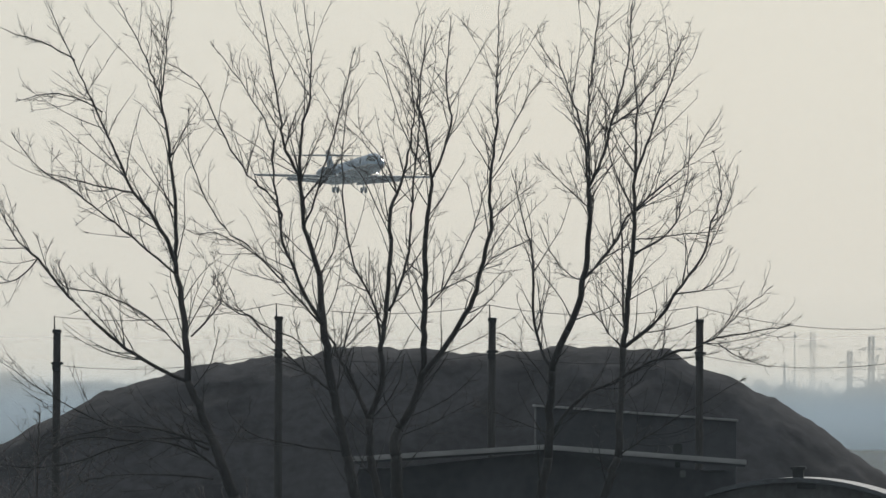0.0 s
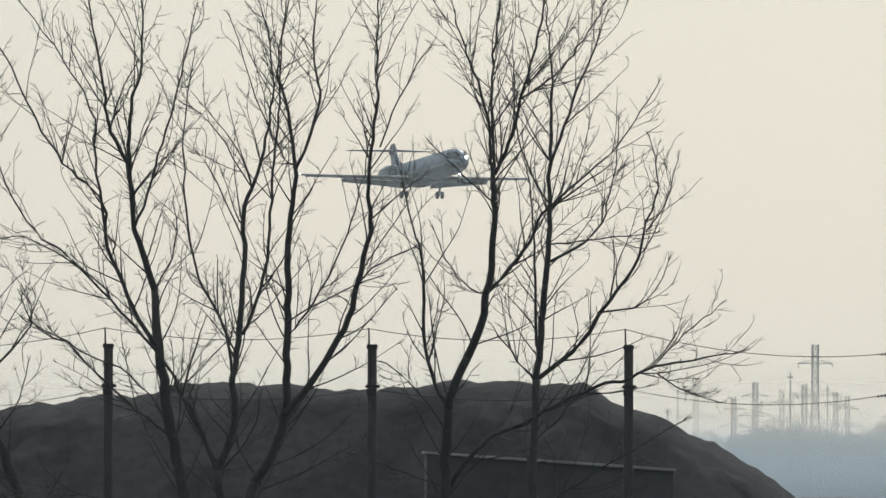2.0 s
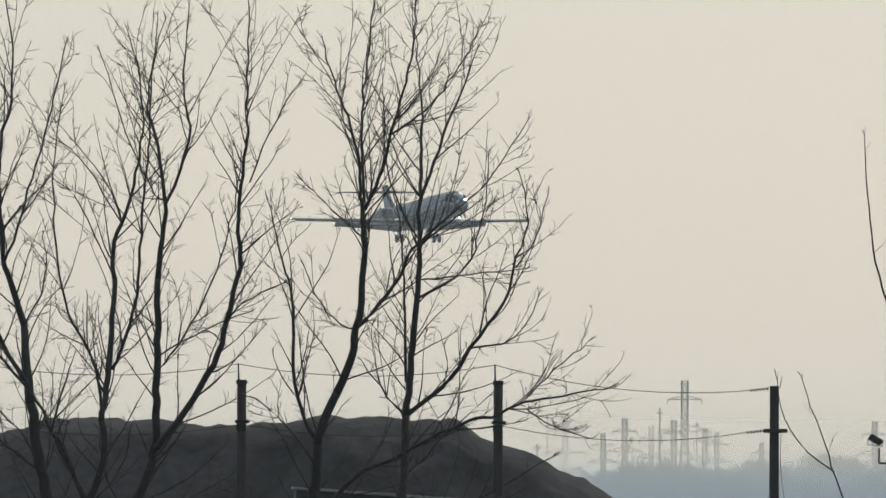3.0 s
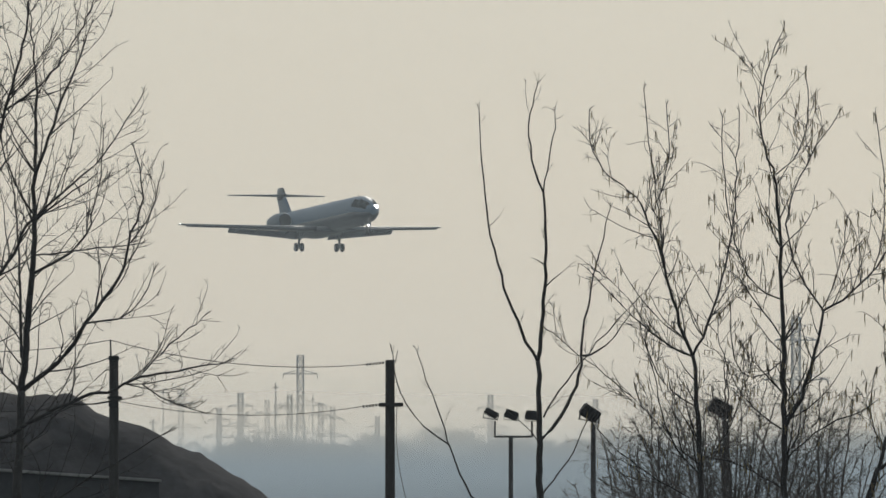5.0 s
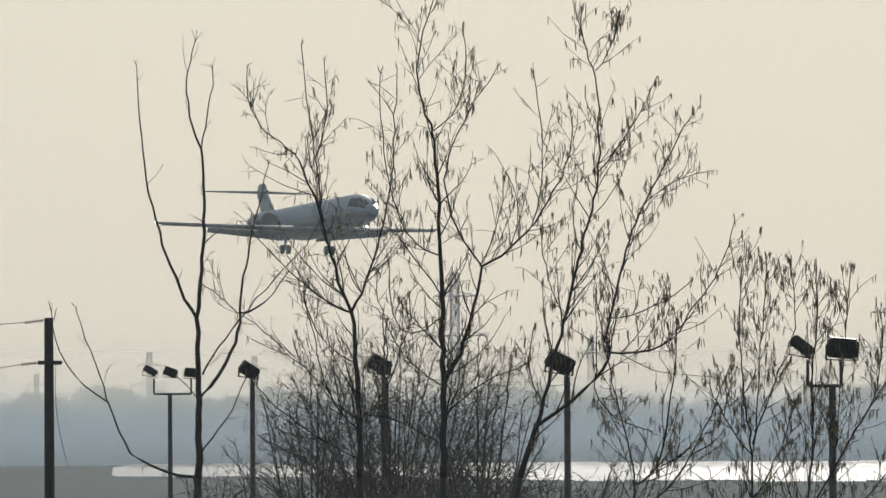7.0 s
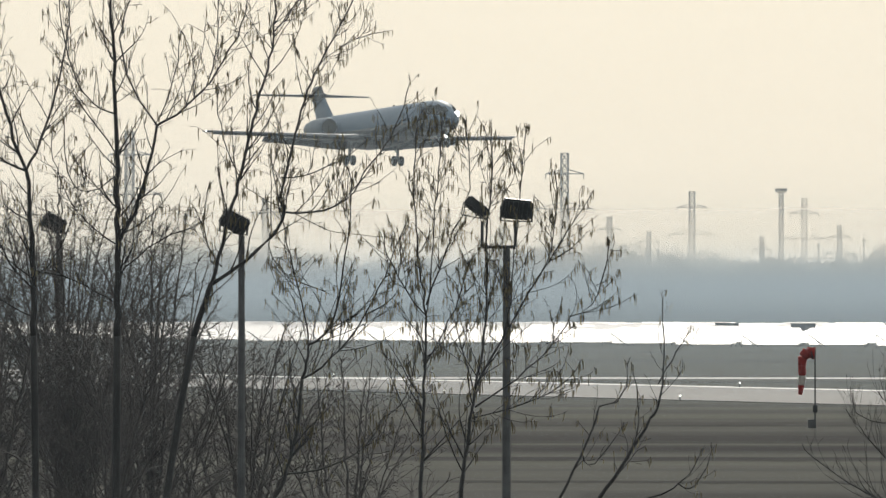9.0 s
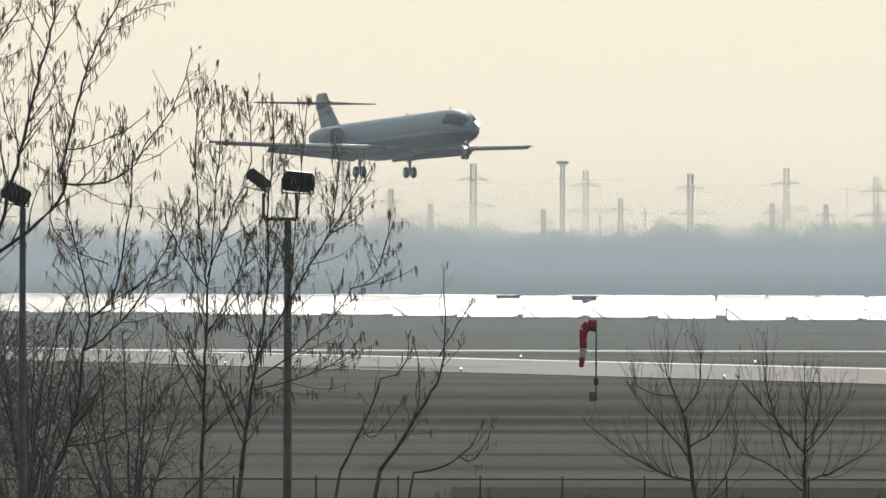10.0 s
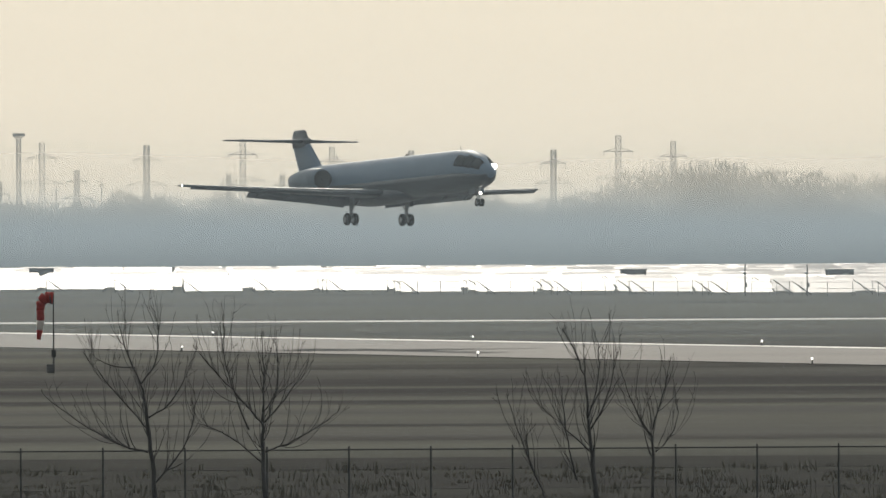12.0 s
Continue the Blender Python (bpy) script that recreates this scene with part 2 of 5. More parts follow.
STACKS = [(-2.72, 3400, 35.69, 0.35), (-3.272, 3400, 34.05, 0.2), (2.431, 3400, 20.87, 0.3), (4.435, 3400, 31.58, 0.12), (4.599, 3400, 32.07, 0.14), (3.442, 3400, 24.16, 0.25), (-2.537, 3400, 32.07, 0.2), (-3.322, 3400, 24.99, 0.5), (3.22, 3400, 22.52, 0.3)]
GANTRIES = [(3.192, 3205, 13, 17.5), (3.442, 3205, 14, 16), (3.58, 3205, 10, 19), (2.984, 3205, 12, 16), (2.776, 3205, 12, 14.5), (3.747, 3205, 12, 15.5), (-2.498, 3205, 12, 16), (-2.692, 3205, 10, 18)]
CRANE_AT = (-2.942, 3450)
MOUND_AT = (-18.28, 224.26, 0)
SHED_AT = (-14.77, 190.0)
HALL_AT = (-13.80, 202.5)
ROUND_AT = (-9.54, 188.0, 8.69)
NOSE_UP = 0.78


# ---- the airfield ----
TRACK = Vector((0.31723, -0.94835, 0))       # the runway's heading
TOUCH = Vector((82.3, 979.5, 0))             # a point of its centre line
ACROSS = Vector((TRACK.y, -TRACK.x, 0))      # towards the camera's side
if ACROSS.y > 0:
    ACROSS = -ACROSS


def build_ground():
    bm = bmesh.new()
    xs = np.linspace(-1400, 1400, 57)
    ys = np.concatenate([np.linspace(-150, 1500, 67), np.linspace(1600, 4900, 34)])
    grid = [[bm.verts.new((x, y, 0.004 * noise.noise((x * 0.01, y * 0.006, 3.1)))) for x in xs] for y in ys]
    for a, b in zip(grid, grid[1:]):
        for i in range(len(xs) - 1):
            bm.faces.new((a[i], a[i + 1], b[i + 1], b[i]))
    tagged(bm_object("ground", bm, GRASS, smooth=True), "flat airfield of dull winter grass with darker mown strips", "ground", kind="structure")


def strip(name, a, b, width, thick, top, material, label, category):
    """A long flat band on the ground from a to b."""
    a, b = Vector(a), Vector(b)
    d = (b - a).normalized()
    s = Vector((-d.y, d.x, 0)) * width / 2
    bm = bmesh.new()
    lo = [bm.verts.new(p + Vector((0, 0, top - thick))) for p in (a - s, a + s, b + s, b - s)]
    hi = [bm.verts.new(p + Vector((0, 0, top))) for p in (a - s, a + s, b + s, b - s)]
    bm.faces.new(hi)
    for i in range(4 if top > 0.02 else 0):
        bm.faces.new((lo[i], lo[(i + 1) % 4], hi[(i + 1) % 4], hi[i]))
    if top < 0.02:
        for v in lo:
            bm.verts.remove(v)
        if bm.faces[:][0].normal.z < 0:
            bmesh.ops.reverse_faces(bm, faces=bm.faces[:])
    else:
        bmesh.ops.recalc_face_normals(bm, faces=bm.faces)
    return tagged(bm_object(name, bm, material), label, category, kind="structure")


def build_runway():
    c = TOUCH
    strip("runway", c - TRACK * 1500, c + TRACK * 700, 50, 0.5, 0.07, RUNWAY, "pale worn concrete runway crossing the airfield", "runway")
    far = c - ACROSS * 25.2
    strip("runway_edge_line", far - TRACK * 1500, far + TRACK * 700, 3.2, 0.03, 0.085, MARKING, "broad white edge line painted along the runway", "marking")
    for y, w, x0, x1 in ((842, 26, -140, 170), (764, 52, -150, 190), (712, 34, -110, 170), (668, 16, 10, 150), (596, 8, -100, 60), (552, 10, 20, 130)):
        strip("mown_strip", (x0, y + 4, 0), (x1, y - 5, 0), w, 0.3, 0.010, PLOUGH, "strip of dark mown ground beside the runway", "field")
    strip("verge", (20, 456, 0), (120, 452, 0), 104, 0.3, 0.012, VERGE, "rough dark verge of dead weeds along the fence", "verge")
    strip("taxiway", (-330, 1262, 0), (420, 1240, 0), 22, 0.5, 0.07, ROADGREY, "pale perimeter road beyond the runway", "road")


def build_weeds():
    """Tufts of dead stalks along the fence and on the verge."""
    rng = random.Random(21)
    V, Fc = [], []
    for i in range(1500):
        x, y = rng.uniform(-12, 66), 414 + 70 * rng.random() ** 1.6
        tall = rng.uniform(0.1, 0.36) * (1.7 if noise.noise((x * 0.15, y * 0.1, 1.0)) > 0.12 else 0.8)
        for k in range(7):
            b = len(V)
            p = Vector((x + rng.gauss(0, 0.25), y + rng.gauss(0, 0.25), 0.03))
            q = p + Vector((rng.gauss(0, 0.25) * tall, rng.gauss(0, 0.2) * tall, tall * rng.uniform(0.6, 1.1)))
            V.extend((p - Vector((0.018, 0, 0)), p + Vector((0.018, 0, 0)), p + Vector((0, 0.025, 0)), q))
            Fc.extend(((b, b + 1, b + 3), (b + 1, b + 2, b + 3), (b + 2, b, b + 3)))
    tagged(raw("weeds", V, Fc, DRYGRASS), "tufts of dead grass and weeds along the fence", "grass", kind="stuff")


def build_runway_lights():
    proto = thing("runway_light", pose(0, 0, 0.07), "small lit runway edge light on a short stem", "runway light", "runway edge lights")
    bm = bmesh.new()
    rod(bm, (0, 0, 0), (0, 0, 0.3), 0.06, 0.05)
    rod(bm, (0, 0, 0), (0, 0, 0.03), 0.18, 0.18, 10)
    part("stem", bm, DARKSTEEL, proto)
    bm = bmesh.new()
    bmesh.ops.create_uvsphere(bm, u_segments=8, v_segments=6, radius=0.085, matrix=Matrix.Translation((0, 0, 0.38)))
    part("lens", bm, EDGELIGHT, proto, "bright white lens", True)
    made = 0
    for i in range(-9, 6):
        for side in (-1, 1):
            p = TOUCH + TRACK * (i * 60 + 20) + ACROSS * side * 26.2
            m = pose(p.x, p.y, 0.07)
            if made == 0:
                proto.matrix_basis = m
            else:
                copy_thing(proto, m)
            made += 1


# ---- upright sheets that imitate mist over the field ----
def haze_sheet(y, half, top, thick, low, high, patchy, label, above=(0.76, 0.88, 0.98)):
    """An upright sheet that imitates haze; it grows between the heights in low and thins out between those in high."""
    m = bpy.data.materials.new("mist")
    m.use_nodes = True
    n, l = m.node_tree.nodes, m.node_tree.links
    n.remove(n["Principled BSDF"])
    clear, scatter, mix = n.new("ShaderNodeBsdfTransparent"), n.new("ShaderNodeBsdfTranslucent"), n.new("ShaderNodeMixShader")
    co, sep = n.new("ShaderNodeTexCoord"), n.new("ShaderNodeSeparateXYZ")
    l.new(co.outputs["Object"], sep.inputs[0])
    # haze tint painted in by height: blue low down, turning to above higher
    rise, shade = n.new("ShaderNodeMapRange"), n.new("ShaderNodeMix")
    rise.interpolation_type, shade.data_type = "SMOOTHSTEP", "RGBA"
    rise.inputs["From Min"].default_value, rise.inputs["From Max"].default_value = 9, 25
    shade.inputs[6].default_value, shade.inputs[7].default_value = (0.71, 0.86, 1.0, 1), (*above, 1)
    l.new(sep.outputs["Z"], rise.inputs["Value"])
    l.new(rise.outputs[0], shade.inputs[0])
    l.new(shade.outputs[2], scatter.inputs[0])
    tex, mp = n.new("ShaderNodeTexNoise"), n.new("ShaderNodeMapping")
    tex.inputs["Scale"].default_value, tex.inputs["Detail"].default_value = 0.016, 4
    mp.inputs["Scale"].default_value = (0.4, 1, 1)
    l.new(co.outputs["Object"], mp.inputs[0])
    l.new(mp.outputs[0], tex.inputs["Vector"])
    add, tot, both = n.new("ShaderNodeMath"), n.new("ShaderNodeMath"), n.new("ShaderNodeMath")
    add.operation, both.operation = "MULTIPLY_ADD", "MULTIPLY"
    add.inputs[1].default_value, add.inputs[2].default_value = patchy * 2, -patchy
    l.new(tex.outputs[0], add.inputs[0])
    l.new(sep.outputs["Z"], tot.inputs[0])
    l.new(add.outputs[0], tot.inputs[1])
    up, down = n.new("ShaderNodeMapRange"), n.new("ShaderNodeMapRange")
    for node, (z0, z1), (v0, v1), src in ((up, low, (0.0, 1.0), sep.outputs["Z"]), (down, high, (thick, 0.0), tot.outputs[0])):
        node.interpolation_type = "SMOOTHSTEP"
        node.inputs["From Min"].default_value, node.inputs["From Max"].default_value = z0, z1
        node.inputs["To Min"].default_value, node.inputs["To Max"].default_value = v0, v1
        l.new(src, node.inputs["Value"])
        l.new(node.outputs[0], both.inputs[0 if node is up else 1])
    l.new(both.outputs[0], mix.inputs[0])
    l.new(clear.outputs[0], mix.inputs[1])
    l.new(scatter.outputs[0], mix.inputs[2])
    l.new(mix.outputs[0], n["Material Output"].inputs[0])
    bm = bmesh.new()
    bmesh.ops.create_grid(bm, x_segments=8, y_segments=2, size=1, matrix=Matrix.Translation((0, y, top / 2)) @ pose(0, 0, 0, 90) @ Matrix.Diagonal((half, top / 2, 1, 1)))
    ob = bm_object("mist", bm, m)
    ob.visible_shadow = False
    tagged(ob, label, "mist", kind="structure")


def build_haze_sheets():
    haze_sheet(3135, 1100, 90, 0.52, (-16, 10), (13, 44), 9.0, "thin upright sheet imitating sunlit mist before the far woods", (1.0, 0.95, 0.85))
    haze_sheet(3400, 1100, 90, 0.24, (-2, -1), (12, 36), 7.0, "upright sheet imitating pale mist between the belts of woods", (1.0, 0.95, 0.85))
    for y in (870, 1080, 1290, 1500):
        haze_sheet(y, y * 0.38, y * 0.15, 0.10 if y < 900 else 0.035, (0.0, 2.6), (y * 0.115, y * 0.147), 0.0, "upright sheet imitating faint haze over the airfield")
    # added sheet that lifts the dark tones of everything behind it
    haze_sheet(130, 60, 40, 0.022, (-2, -1), (36, 40), 0.0, "thin upright sheet before the trees that lifts the darks like haze")


# ---- earth mound ----
def build_mound():
    """A long heap of bare earth with a flat top, steep at its end."""
    prof_x = (-30, -27, -12.14, -10.36, -9, -7.21, -4.71, -3.64, -2.14, -0.64, 1.29, 2.14, 3.79, 4.57, 5.71, 7.07, 8.14, 9.07, 16, 19.5, 24)
    prof_z = (0, 1.5, 9, 9.89, 10.5, 11.07, 11.18, 11.43, 11.46, 11.38, 11.43, 11.55, 11.55, 11.07, 10.5, 9.75, 9, 8.29, 4.6, 1, 0)
    bm = bmesh.new()
    nx, ny = 330, 110
    rows = []
    for j in range(ny + 1):
        v = -1 + 2 * j / ny
        row = []
        for i in range(nx + 1):
            x = -30 + 54 * i / nx
            h = float(np.interp(x, prof_x, prof_z))
            cross = max(0.0, 1 - abs(v) ** 1.7)
            gully = noise.noise((x * 0.35, v * 1.2, 0.3)) * 0.45 + noise.noise((x * 1.3, v * 5, 4.0)) * 0.24 + noise.noise((x * 4, v * 14, 8.0)) * 0.14 + noise.noise((x * 9, v * 40, 2.0)) * 0.07
            z = h * cross + gully * (0.6 + 0.4 * (abs(v) > 0.15)) * min(1, cross * 2) * min(1, h / 4) * (0.75 if abs(v) < 0.1 else 1)
            row.append(bm.verts.new((x, v * 14, max(0, z))))
        rows.append(row)
    for a, b in zip(rows, rows[1:]):
        for i in range(nx):
            bm.faces.new((a[i], a[i + 1], b[i + 1], b[i]))
    ob = bm_object("earth_mound", bm, SOIL, smooth=True)
    ob.matrix_basis = pose(*MOUND_AT)
    tagged(ob, "long bare mound of dark excavated earth with gullied slopes", "mound")


# ---- bare trees ----
# each: foot of the trunk on the ground, then limbs as (start, middle, end) across and up in metres, and thickness
POPLAR_A = (-20.38, 182.87), (
    (0, 8.27, -0.5, 9.53, -0.94, 10.54, 0.122),
    (-0.94, 10.54, -1.05, 11.88, -1.24, 12.66, 0.079),
    (-1.24, 12.66, -1.49, 13.45, -2.1, 14.29, 0.054),
    (-2.1, 14.29, -2.87, 15.91, -3.82, 17.93, 0.033),
    (-1.24, 12.66, -1.38, 14.46, -1.7, 16.14, 0.049),
    (-1.7, 16.14, -1.98, 16.92, -2.54, 18.1, 0.024),
    (-1.7, 16.14, -1.59, 17.14, -1.48, 18.1, 0.019),
    (-0.94, 10.54, -2.44, 11.43, -3.82, 12.95, 0.043),
    (-3.82, 12.95, -4.32, 13.46, -4.71, 14.24, 0.028),
    (-0.88, 11.43, -0.33, 12.1, -0.43, 12.55, 0.024),
    (-0.5, 9.19, -1.89, 9.64, -3.55, 9.31, 0.033),
    (-1.89, 9.53, -3, 9.87, -4.66, 10.88, 0.024),
    (-2.1, 14.29, -2.99, 14.46, -3.98, 14.69, 0.024),
)
POPLAR_A_REST = (
    (-0.20, 8.68, -1.05, 9.26, -2.28, 9.37, 0.032),
    (-2.28, 9.37, -3.38, 9.24, -4.28, 8.22, 0.02),
    (-0.42, 8.61, -1.89, 8.70, -2.93, 8.54, 0.022),
    (-0.85, 10.38, -0.46, 10.94, -0.30, 11.50, 0.016),
)
POPLAR_A = POPLAR_A[0], POPLAR_A[1] + POPLAR_A_REST
POPLAR_A_MORE_1 = (
    (-2.87, 15.91, -3.65, 16.25, -4.42, 16.14, 0.019),
    (-1.24, 12.66, -2.43, 13.67, -3.43, 14.46, 0.028),
    (-3.43, 14.46, -3.98, 14.8, -4.43, 15.36, 0.015),
    (-0.94, 10.98, -1.88, 11.88, -2.99, 12.33, 0.024),
    (-2.99, 12.33, -3.66, 12.56, -3.99, 13.34, 0.015),
    (-3.32, 16.92, -3.98, 17.26, -4.65, 17.49, 0.019),
    (-3.82, 12.95, -4.22, 12.56, -4.66, 12.45, 0.019),
    (-0.5, 9.3, -1.34, 9.42, -2.45, 9.19, 0.028),
    (-2.45, 9.19, -3.55, 8.86, -4.66, 8.86, 0.019),
)
POPLAR_A = POPLAR_A[0], POPLAR_A[1] + POPLAR_A_MORE_1
POPLAR_B = (-17.86, 179.91), (
    (0.19, 8.27, 0.09, 8.69, 0.00, 9.10, 0.116),
    (0, 9.1, -0.26, 10.34, -0.42, 11.4, 0.107),
    (-0.42, 11.4, -0.5, 11.93, -0.56, 12.62, 0.083),
    (-0.56, 12.62, -0.75, 13.24, -0.86, 13.59, 0.062),
    (-0.86, 13.59, -0.97, 14.46, -1.26, 15.08, 0.042),
    (-1.26, 15.08, -1.38, 15.96, -1.72, 17.89, 0.034),
    (-0.86, 13.59, -0.94, 14.64, -0.91, 15.61, 0.042),
    (-0.91, 15.61, -0.76, 16.48, -0.94, 18.06, 0.03),
    (-0.86, 13.54, -0.58, 14.3, -0.36, 15.08, 0.026),
    (-0.36, 15.08, -0.06, 16.05, 0.16, 16.92, 0.018),
    (-1.26, 15.08, -1.1, 15.61, -0.84, 16.14, 0.018),
    (-0.49, 11.75, -1.01, 12.62, -1.32, 13.5, 0.042),
    (-1.32, 13.5, -1.36, 13.94, -1.66, 14.29, 0.03),
)
POPLAR_B_REST = (
    (-1.66, 14.29, -2.23, 14.9, -2.81, 16.09, 0.026),
    (-0.02, 9.18, -1.51, 9.40, -2.09, 9.72, 0.024),
    (-0.16, 10.28, -1.05, 10.94, -1.95, 11.82, 0.03),
    (-1.95, 11.82, -2.39, 12.03, -2.62, 12.48, 0.016),
)
POPLAR_B = POPLAR_B[0], POPLAR_B[1] + POPLAR_B_REST
POPLAR_B_MORE_1 = (
    (-2.81, 16.09, -3.11, 16.48, -3.54, 16.74, 0.015),
    (-1.32, 13.5, -1.5, 14.64, -1.54, 15.17, 0.026),
    (-1.54, 15.17, -1.89, 15.95, -2.76, 17.1, 0.018),
    (-0.49, 11.66, -1.36, 12.62, -1.97, 13.24, 0.026),
    (-1.97, 13.24, -2.5, 13.67, -2.93, 14.55, 0.018),
    (-2.93, 14.55, -3.1, 15.07, -3.11, 15.78, 0.012),
    (-1.31, 12.62, -2.32, 13.33, -2.84, 13.41, 0.015),
    (-0.26, 10.34, -0.74, 11.14, -1.53, 11.58, 0.018),
    (-1.53, 11.58, -2.14, 11.92, -2.62, 12.14, 0.015),
    (-0.56, 12.62, -0.27, 13.33, -0.31, 13.94, 0.018),
)
POPLAR_B = POPLAR_B[0], POPLAR_B[1] + POPLAR_B_MORE_1
POPLAR_C = (-17.86, 184.74), (
    (0.20, 8.24, 0.10, 8.66, 0.00, 9.08, 0.093),
    (0, 9.08, -0.02, 9.55, -0.06, 9.82, 0.086),
    (-0.06, 9.82, 0.24, 10.54, 0.21, 11.17, 0.069),
    (0.21, 11.17, 0.28, 11.98, 0.35, 13.42, 0.058),
    (0.35, 13.42, 0.32, 13.87, 0.46, 14.32, 0.044),
    (0.46, 14.32, 0.63, 14.95, 0.72, 15.49, 0.035),
    (0.72, 15.49, 0.77, 16.3, 0.54, 17.38, 0.022),
    (0.21, 11.17, 0.1, 11.98, -0.26, 12.7, 0.03),
    (-0.26, 12.7, -0.44, 13.24, -0.58, 13.96, 0.022),
    (-0.58, 13.96, -0.66, 15.22, -0.54, 16.48, 0.019),
    (0.37, 11.98, 0.64, 12.7, 0.77, 13.69, 0.035),
    (0.77, 13.69, 0.82, 14.77, 0.9, 15.67, 0.026),
    (0.9, 15.67, 0.94, 16.48, 1.07, 17.56, 0.019),
)
POPLAR_C_REST = (
    (0.35, 13.42, -0.18, 14.59, -0.44, 14.86, 0.015),
    (0.02, 9.82, -0.49, 10.68, -0.77, 11.30, 0.05),
    (-0.77, 11.30, -1.09, 11.86, -1.23, 12.54, 0.03),
    (0.02, 9.82, 0.50, 10.41, 0.67, 10.97, 0.018),
)
POPLAR_C = POPLAR_C[0], POPLAR_C[1] + POPLAR_C_REST
POPLAR_C_MORE_1 = (
    (0.46, 14.32, -0.09, 15.22, -0.62, 15.66, 0.015),
    (0.24, 11.62, 0.01, 12.34, -0.03, 13.06, 0.019),
    (-0.06, 9.82, -0.34, 10.54, -0.62, 10.98, 0.035),
    (-0.62, 10.98, -0.43, 11.62, -0.22, 12.16, 0.022),
)
POPLAR_C = POPLAR_C[0], POPLAR_C[1] + POPLAR_C_MORE_1
POPLAR_D = (-17.55, 187.18), (
    (0.02, 8.22, 0.01, 8.65, 0.00, 9.07, 0.135),
    (0, 9.07, -0.06, 9.36, -0, 9.63, 0.125),
    (-0, 9.63, 0.47, 10.46, 0.56, 11.28, 0.086),
    (0.56, 11.28, 0.58, 12.37, 0.57, 13.46, 0.07),
    (0.57, 13.46, 0.64, 14.1, 0.69, 14.74, 0.054),
    (0.69, 14.74, 0.55, 15.66, 0.37, 16.11, 0.035),
    (0.37, 16.11, 0.41, 16.74, 0.63, 17.66, 0.023),
    (0.69, 14.65, 1, 15.47, 1.1, 15.93, 0.031),
    (1.1, 15.93, 1, 16.66, 1.09, 17.84, 0.023),
    (0.56, 10.73, 1.38, 11.82, 1.74, 12.74, 0.064),
    (1.74, 12.74, 1.96, 13.65, 1.96, 14.2, 0.049),
    (1.96, 14.2, 2.05, 15.11, 2.17, 15.74, 0.035),
    (2.17, 15.74, 2.14, 16.57, 2.18, 18.21, 0.027),
)
POPLAR_D_REST = (
    (0.6, 12.01, 1.01, 12.55, 1.46, 13.46, 0.023),
    (0.11, 9.56, -0.26, 10.30, -0.35, 10.98, 0.02),
    (0.11, 9.50, 0.89, 9.85, 1.69, 10.31, 0.018),
)
POPLAR_D = POPLAR_D[0], POPLAR_D[1] + POPLAR_D_REST
POPLAR_D_MORE_1 = (
    (1.46, 13.46, 1.74, 14.38, 1.91, 15.47, 0.016),
    (1.74, 12.74, 2.1, 13.1, 2.69, 13.38, 0.019),
    (0.56, 12.19, 1.38, 12.65, 2.1, 12.92, 0.016),
    (2.05, 15.02, 2.46, 16.02, 2.82, 16.57, 0.016),
    (0.69, 14.74, 0.28, 15.29, -0.36, 17.11, 0.019),
)
POPLAR_D = POPLAR_D[0], POPLAR_D[1] + POPLAR_D_MORE_1
POPLAR_E = (-14.06, 181.86), (
    (-0.17, 8.29, -0.08, 8.69, 0.00, 9.10, 0.104),
    (0, 9.1, 0.04, 10.01, 0.11, 10.8, 0.096),
    (0.11, 10.8, 0.22, 11.16, 0.43, 11.6, 0.078),
    (0.43, 11.6, 0.66, 12.13, 0.73, 12.58, 0.073),
    (0.73, 12.58, 0.87, 13.37, 0.89, 13.99, 0.062),
    (0.89, 13.99, 0.87, 14.43, 0.82, 14.61, 0.047),
    (0.82, 14.61, 0.78, 15.31, 0.56, 16.02, 0.03),
    (0.56, 16.02, 0.38, 16.46, 0.2, 17.08, 0.022),
    (0.89, 14.43, 1.14, 14.96, 1.31, 15.58, 0.034),
    (1.31, 15.58, 1.49, 16.2, 1.66, 16.91, 0.026),
    (1.66, 16.91, 1.7, 17.44, 1.74, 18.06, 0.018),
    (1.31, 15.58, 1.88, 16.02, 2.32, 16.65, 0.022),
    (2.32, 16.65, 2.5, 16.91, 2.63, 17.26, 0.015),
)
POPLAR_E_REST = (
    (0.73, 12.58, 1.27, 13.19, 1.58, 13.82, 0.043),
    (0.10, 10.42, -0.47, 11.20, -0.97, 11.53, 0.018),
    (0.05, 9.53, -0.79, 9.86, -1.46, 10.08, 0.016),
)
POPLAR_E = POPLAR_E[0], POPLAR_E[1] + POPLAR_E_REST
